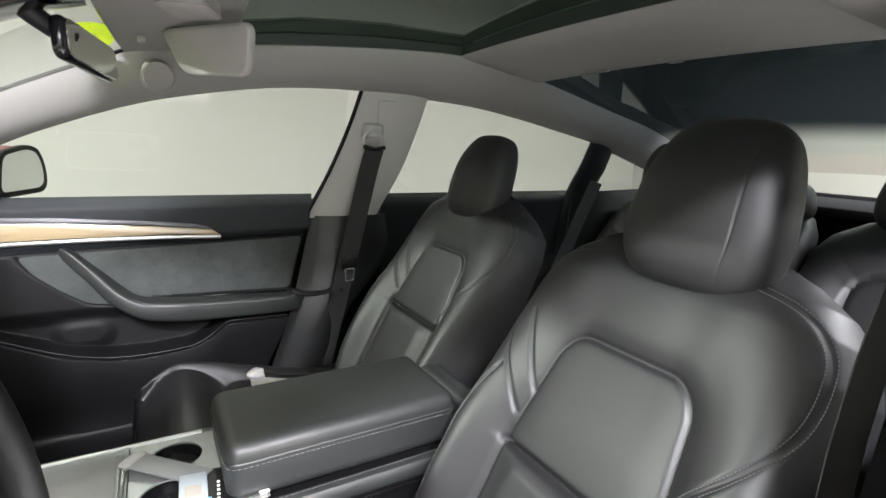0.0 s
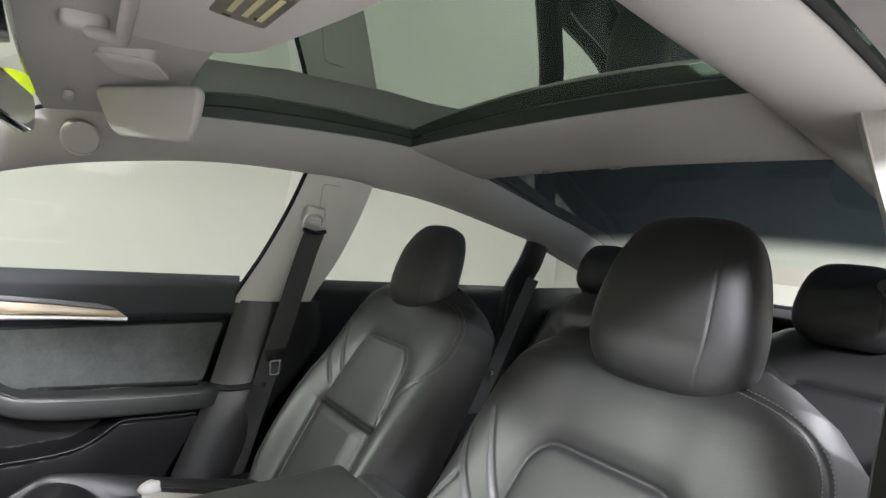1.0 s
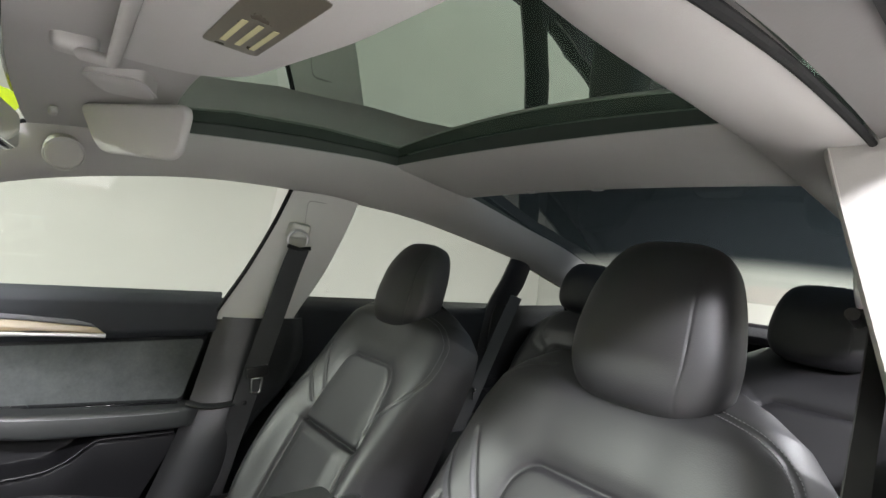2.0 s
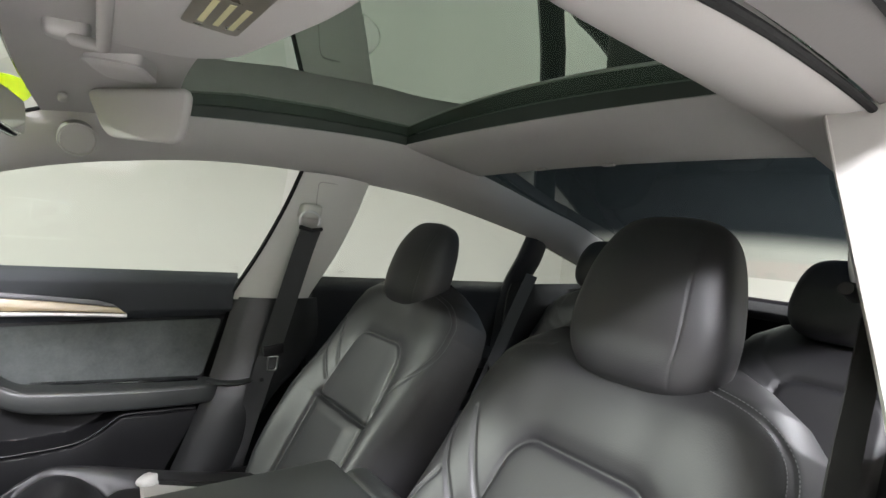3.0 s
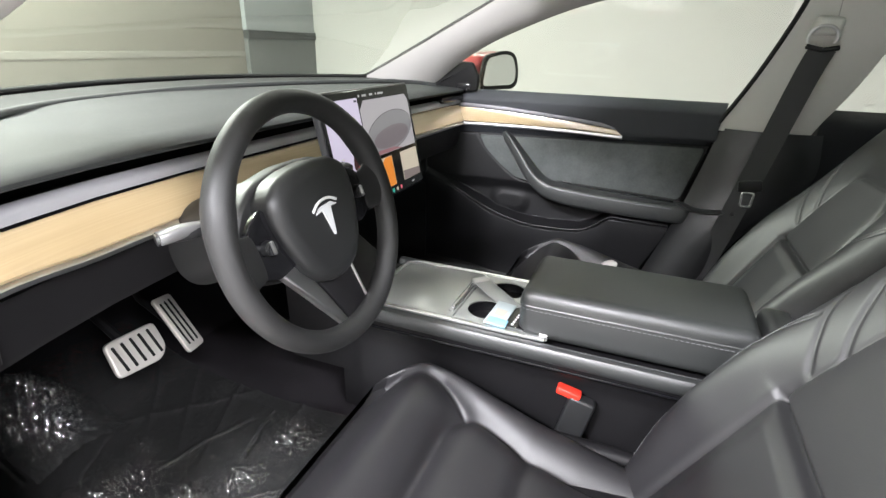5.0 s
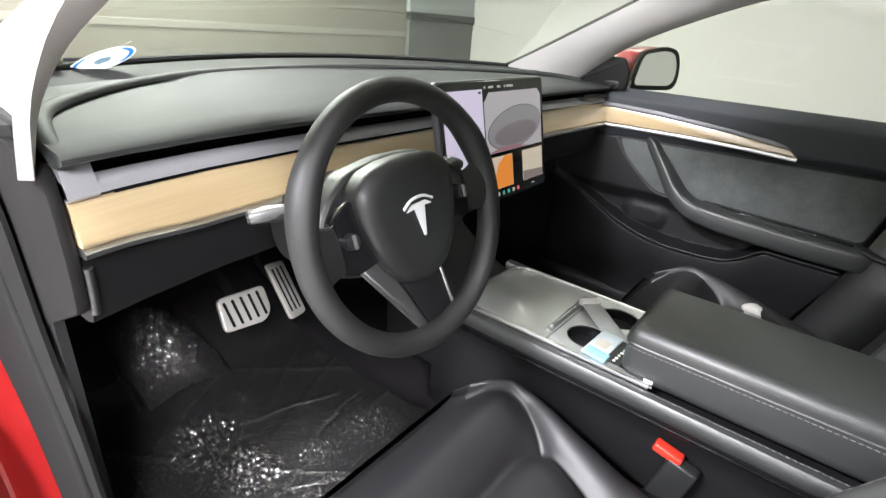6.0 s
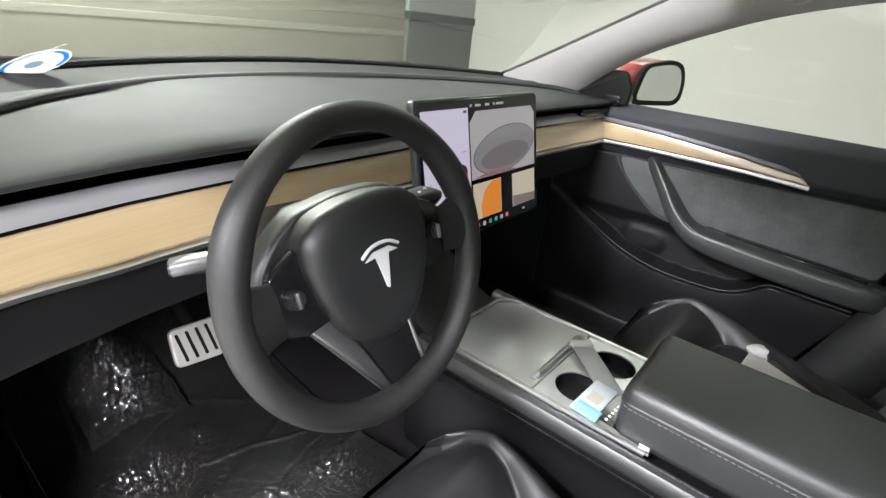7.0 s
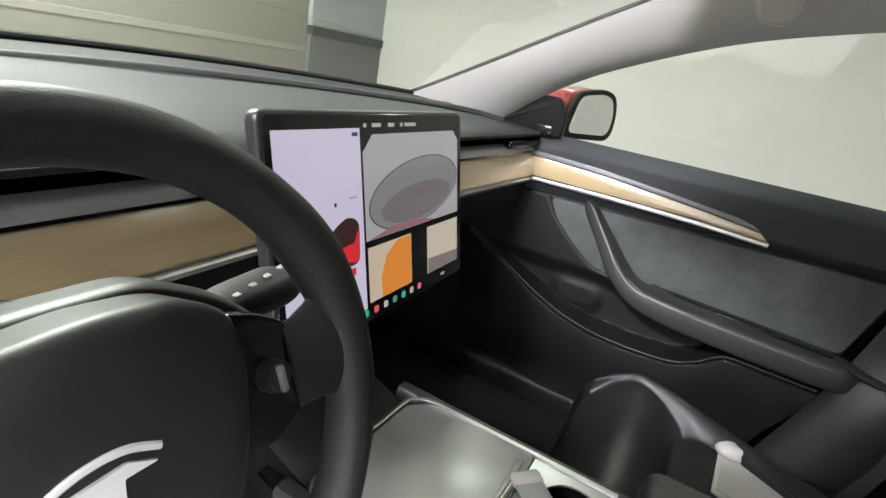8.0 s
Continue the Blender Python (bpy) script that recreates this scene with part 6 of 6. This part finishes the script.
part("pedal_arm", sweep(np.array([(-0.39, 0.575, 0.545), (-0.39, 0.66, 0.60), (-0.39, 0.70, 0.75)]), 0.010, 0.010, 8), PLASTIC, bp)
ac = thing("accelerator_pedal", (-0.285, 0.58, 0.50), "tall ribbed brushed metal accelerator pedal", "pedal")
AP = pose(-0.288, 0.556, 0.545, 58, 0, 10)
part("pedal_plate", prism(rounded([(-0.024, -0.068), (0.024, -0.068), (0.026, 0.062), (-0.022, 0.068)], 0.010, 5), 0.010, 0.003, 3, AP), STEEL, ac, "brushed steel pedal plate")
for k in range(3):
    part("rubber_rib", rbox(0.004, 0.105, 0.004, 0.0015, 2), RUBBER, ac).matrix_basis = AP @ pose(-0.012 + 0.012 * k, 0, 0.0102)
part("pedal_arm", sweep(np.array([(-0.285, 0.58, 0.54), (-0.285, 0.66, 0.58), (-0.285, 0.72, 0.72)]), 0.008, 0.008, 8), PLASTIC, ac)
mt = part("floor_mat", moved(vf_of(rbox(0.46, 0.80, 0.012, 0.005, 2)), pose(-0.43, 0.42, 0.300)), CARPET)
tagged(mt, "black carpet mat in the driver's footwell", "floor mat")
mt2 = part("floor_mat", moved(vf_of(rbox(0.46, 0.80, 0.012, 0.005, 2)), pose(0.38, 0.40, 0.300)), CARPET)
tagged(mt2, "black carpet mat in the passenger footwell", "floor mat")


def film_sheet(x0, x1, y0, y1, base, zones, seed, cell=0.0035):
    """Clear film: nearly flat, crinkled in ridges inside zones of (x, y, radius, height)."""
    rng = np.random.RandomState(seed)
    X, Y = np.meshgrid(np.arange(x0, x1, cell), np.arange(y0, y1, cell), indexing="ij")
    mask = np.zeros_like(X)
    for zx, zy, r, h in zones:
        mask = np.maximum(mask, h * np.exp(-(((X - zx) ** 2 + (Y - zy) ** 2) / r ** 2)))
    R = np.zeros_like(X)
    for k in range(9):
        a, f = rng.uniform(0, np.pi), rng.uniform(130, 300)
        ph = f * (X * math.cos(a) + Y * math.sin(a)) + rng.uniform(0, 6) + 2.2 * np.sin(rng.uniform(30, 70) * X + rng.uniform(0, 6)) + 2.2 * np.sin(rng.uniform(30, 70) * Y + rng.uniform(0, 6))
        R += (1 - abs(np.sin(ph))) ** 3 * rng.uniform(0.4, 1.0)
    W = np.zeros_like(X)
    for k in range(5):
        a, f = rng.uniform(0, np.pi), rng.uniform(12, 35)
        W += np.sin(f * (X * math.cos(a) + Y * math.sin(a)) + rng.uniform(0, 6))
    fold = np.zeros_like(X)
    for k in range(7):
        a, o = rng.uniform(0, np.pi), rng.uniform(-0.2, 0.2)
        d = (X - (x0 + x1) / 2) * math.cos(a) + (Y - (y0 + y1) / 2) * math.sin(a) - o
        fold += 0.006 * np.exp(-abs(d) / 0.006) * (rng.uniform(0, 1) > 0.2)
    return np.stack([X + 0.012 * np.sin(11 * Y), Y, base(X, Y) + 0.0016 * W + fold + mask * R], 2)


FILM = glass_mat("clear_plastic_film", (0.86, 0.86, 0.86), 2.8, 0.03, haze=0.022, crinkle=0.003)
flat = lambda X, Y: 0.317 + 0.10 * step(Y, 0.66, 0.95)
fm = part("plastic_film", pane_sheet(film_sheet(-0.68, -0.17, 0.02, 0.90, flat, [(-0.515, 0.50, 0.075, 0.010), (-0.50, 0.37, 0.060, 0.010), (-0.42, 0.56, 0.03, 0.007), (-0.27, 0.30, 0.05, 0.007), (-0.21, 0.55, 0.03, 0.006), (-0.50, 0.20, 0.06, 0.008), (-0.40, 0.31, 0.04, 0.008)], 3, 0.0026), (-0.4, 0.4, 5)), FILM)
for k, (fx, fy, fa, fl_) in enumerate([(-0.47, 0.62, 0.5, 0.16), (-0.36, 0.44, -0.35, 0.22), (-0.55, 0.42, 1.2, 0.14), (-0.30, 0.36, 0.25, 0.15), (-0.42, 0.22, -0.6, 0.18)]):
    u_ = np.linspace(-0.5, 0.5, 60)
    fold_path = np.stack([fx + fl_ * u_ * math.cos(fa) + 0.003 * np.sin(7 * u_ + k), fy + fl_ * u_ * math.sin(fa) + 0.002 * np.sin(13 * u_ + 2 * k), 0.320 + 0.006 * np.cos(np.pi * u_) + 0.0004 * np.sin(31 * u_ + k)], 1)
    part("film_fold", pane_sheet(np.stack([fold_path + np.array([-0.006 * math.sin(fa), 0.006 * math.cos(fa), 0]) * s_ + np.array([0, 0, 0.004 * (1 - abs(s_))]) for s_ in (-1, -0.5, 0, 0.5, 1)], 1), (fx, fy, 5)), FILM, fm)
tagged(fm, "crinkled clear plastic film over the floor mat", "plastic film")
bag = lambda X, Y: 0.335 + 0.10 * np.exp(-(((X + 0.50) / 0.07) ** 2 + ((Y - 0.76) / 0.11) ** 2)) + 0.07 * step(Y, 0.70, 0.90)
fm2 = part("plastic_film", pane_sheet(film_sheet(-0.585, -0.40, 0.62, 0.90, bag, [(-0.50, 0.74, 0.10, 0.014)], 8, 0.003), (-0.5, 0.8, 5)), FILM)
tagged(fm2, "loose crumpled end of clear plastic film beside the pedals", "plastic film")
part("film_fold", sweep(np.array([(-0.585 + 0.012 * math.sin(9 * y), y, bag(-0.585, y) + 0.004) for y in np.linspace(0.64, 0.88, 24)]), 0.004, 0.002, 8), FILM, fm2, "rolled edge of the clear film")

# ---- loose things ----
pn = thing("pen", (-0.02, -0.005, 0.612), "slim silver pen lying on the tray", "pen")
part("barrel", sweep(np.array([(-0.095, -0.006, 0.6165), (0.0, -0.008, 0.6165), (0.035, -0.009, 0.6165)]), 0.004, 0.004, 12), SILVER, pn, "silver barrel")
part("clip", rbox(0.035, 0.002, 0.002, 0.0008, 2, (0.0, -0.010, 0.6215), (0, 0, -1)), CHROME, pn)
cd = thing("card", (0.02, -0.07, 0.612), "pale plastic strip lying across the cup holders", "card")
part("strip", rbox(0.040, 0.135, 0.003, 0.0012, 2, (-0.008, -0.075, 0.617), (3, 0, -42)), surf("grey_plastic_strip", (0.27, 0.28, 0.275), 0.35, bump=0.02), cd, "pale grey strip")
part("strip_end", rbox(0.042, 0.020, 0.012, 0.005, 3, (0.040, -0.022, 0.620), (0, 0, -42)), surf("clear_grey_plastic", (0.5, 0.5, 0.48), 0.25, bump=0), cd)
bx = thing("small_packet", (-0.06, -0.14, 0.612), "small blue and white packet beside the armrest", "packet")
pk = part("packet", rbox(0.088, 0.040, 0.005, 0.002, 2, (-0.083, -0.102, 0.616), (3, -2, -4)), surf("pale_blue_film", (0.50, 0.57, 0.60), 0.2, bump=0.1), bx, "pale blue wrapped packet")
part("packet_print", rbox(0.024, 0.041, 0.0056, 0.002, 2, (-0.116, -0.104, 0.616), (3, -2, -4)), surf("blue_print", (0.24, 0.48, 0.62), 0.3, bump=0), pk, "blue band")
part("packet_mark", rbox(0.028, 0.024, 0.0060, 0.001, 1, (-0.083, -0.102, 0.6162), (3, -2, -4)), surf("dull_print", (0.45, 0.42, 0.36), 0.4, bump=0), pk)
kc = thing("key_card", (-0.05, -0.175, 0.612), "black key card propped before the armrest", "card")
kcard = part("card_sheet", rbox(0.086, 0.054, 0.0014, 0.0006, 1, (-0.078, -0.146, 0.6145), (0, 0, -6)), BLACKGLOSS, kc, "glossy black card")
for k in range(5):
    part("card_mark", rbox(0.0055, 0.0045, 0.0006, 0.0002, 1, (-0.112 + 0.010 * k, -0.134 - 0.001 * k, 0.6155)), WHITE, kcard)
wc = thing("paper_scrap", (-0.10, -0.195, 0.612), "small white paper scrap under the armrest", "paper")
part("scrap", rbox(0.046, 0.015, 0.004, 0.0015, 2, (-0.108, -0.193, 0.614), (0, 0, 12)), surf("dull_paper", (0.5, 0.5, 0.48), 0.8, var=0.1, bump=0.1), wc)
ts = thing("papers", (0.45, -0.34, 0.53), "crumpled tissue and folded papers on the passenger seat", "papers")
PT = pose(0, -0.345, 0.527, 4)
part("sheet", prism([(0.291, -0.256), (0.429, -0.267), (0.436, -0.295), (0.402, -0.302), (0.350, -0.409), (0.342, -0.451), (0.266, -0.443), (0.276, -0.30)], 0.004, 0.001, 1, PT @ Matrix.Translation((0, 0.345, 0.012))), PAPER, ts, "folded white paper")
part("sheet", prism([(0.300, -0.262), (0.370, -0.268), (0.330, -0.43), (0.280, -0.43)], 0.003, 0.001, 1, PT @ Matrix.Translation((0, 0.345, 0.0165))), PAPER, ts, "folded white paper")
part("tissue", moved(headrest_vf(0.020, 0.012, 0.016), PT @ pose(0.412, 0.063, 0.026, 0, 10, 30)), PAPER, ts, "crumpled white tissue")
part("wire", sweep(spline([tuple(PT @ Vector((a, b, 0.022))) for a, b in ((0.41, 0.04), (0.385, -0.015), (0.362, -0.075), (0.355, -0.115))], 20), 0.002, 0.002, 6), PLASTIC, ts)
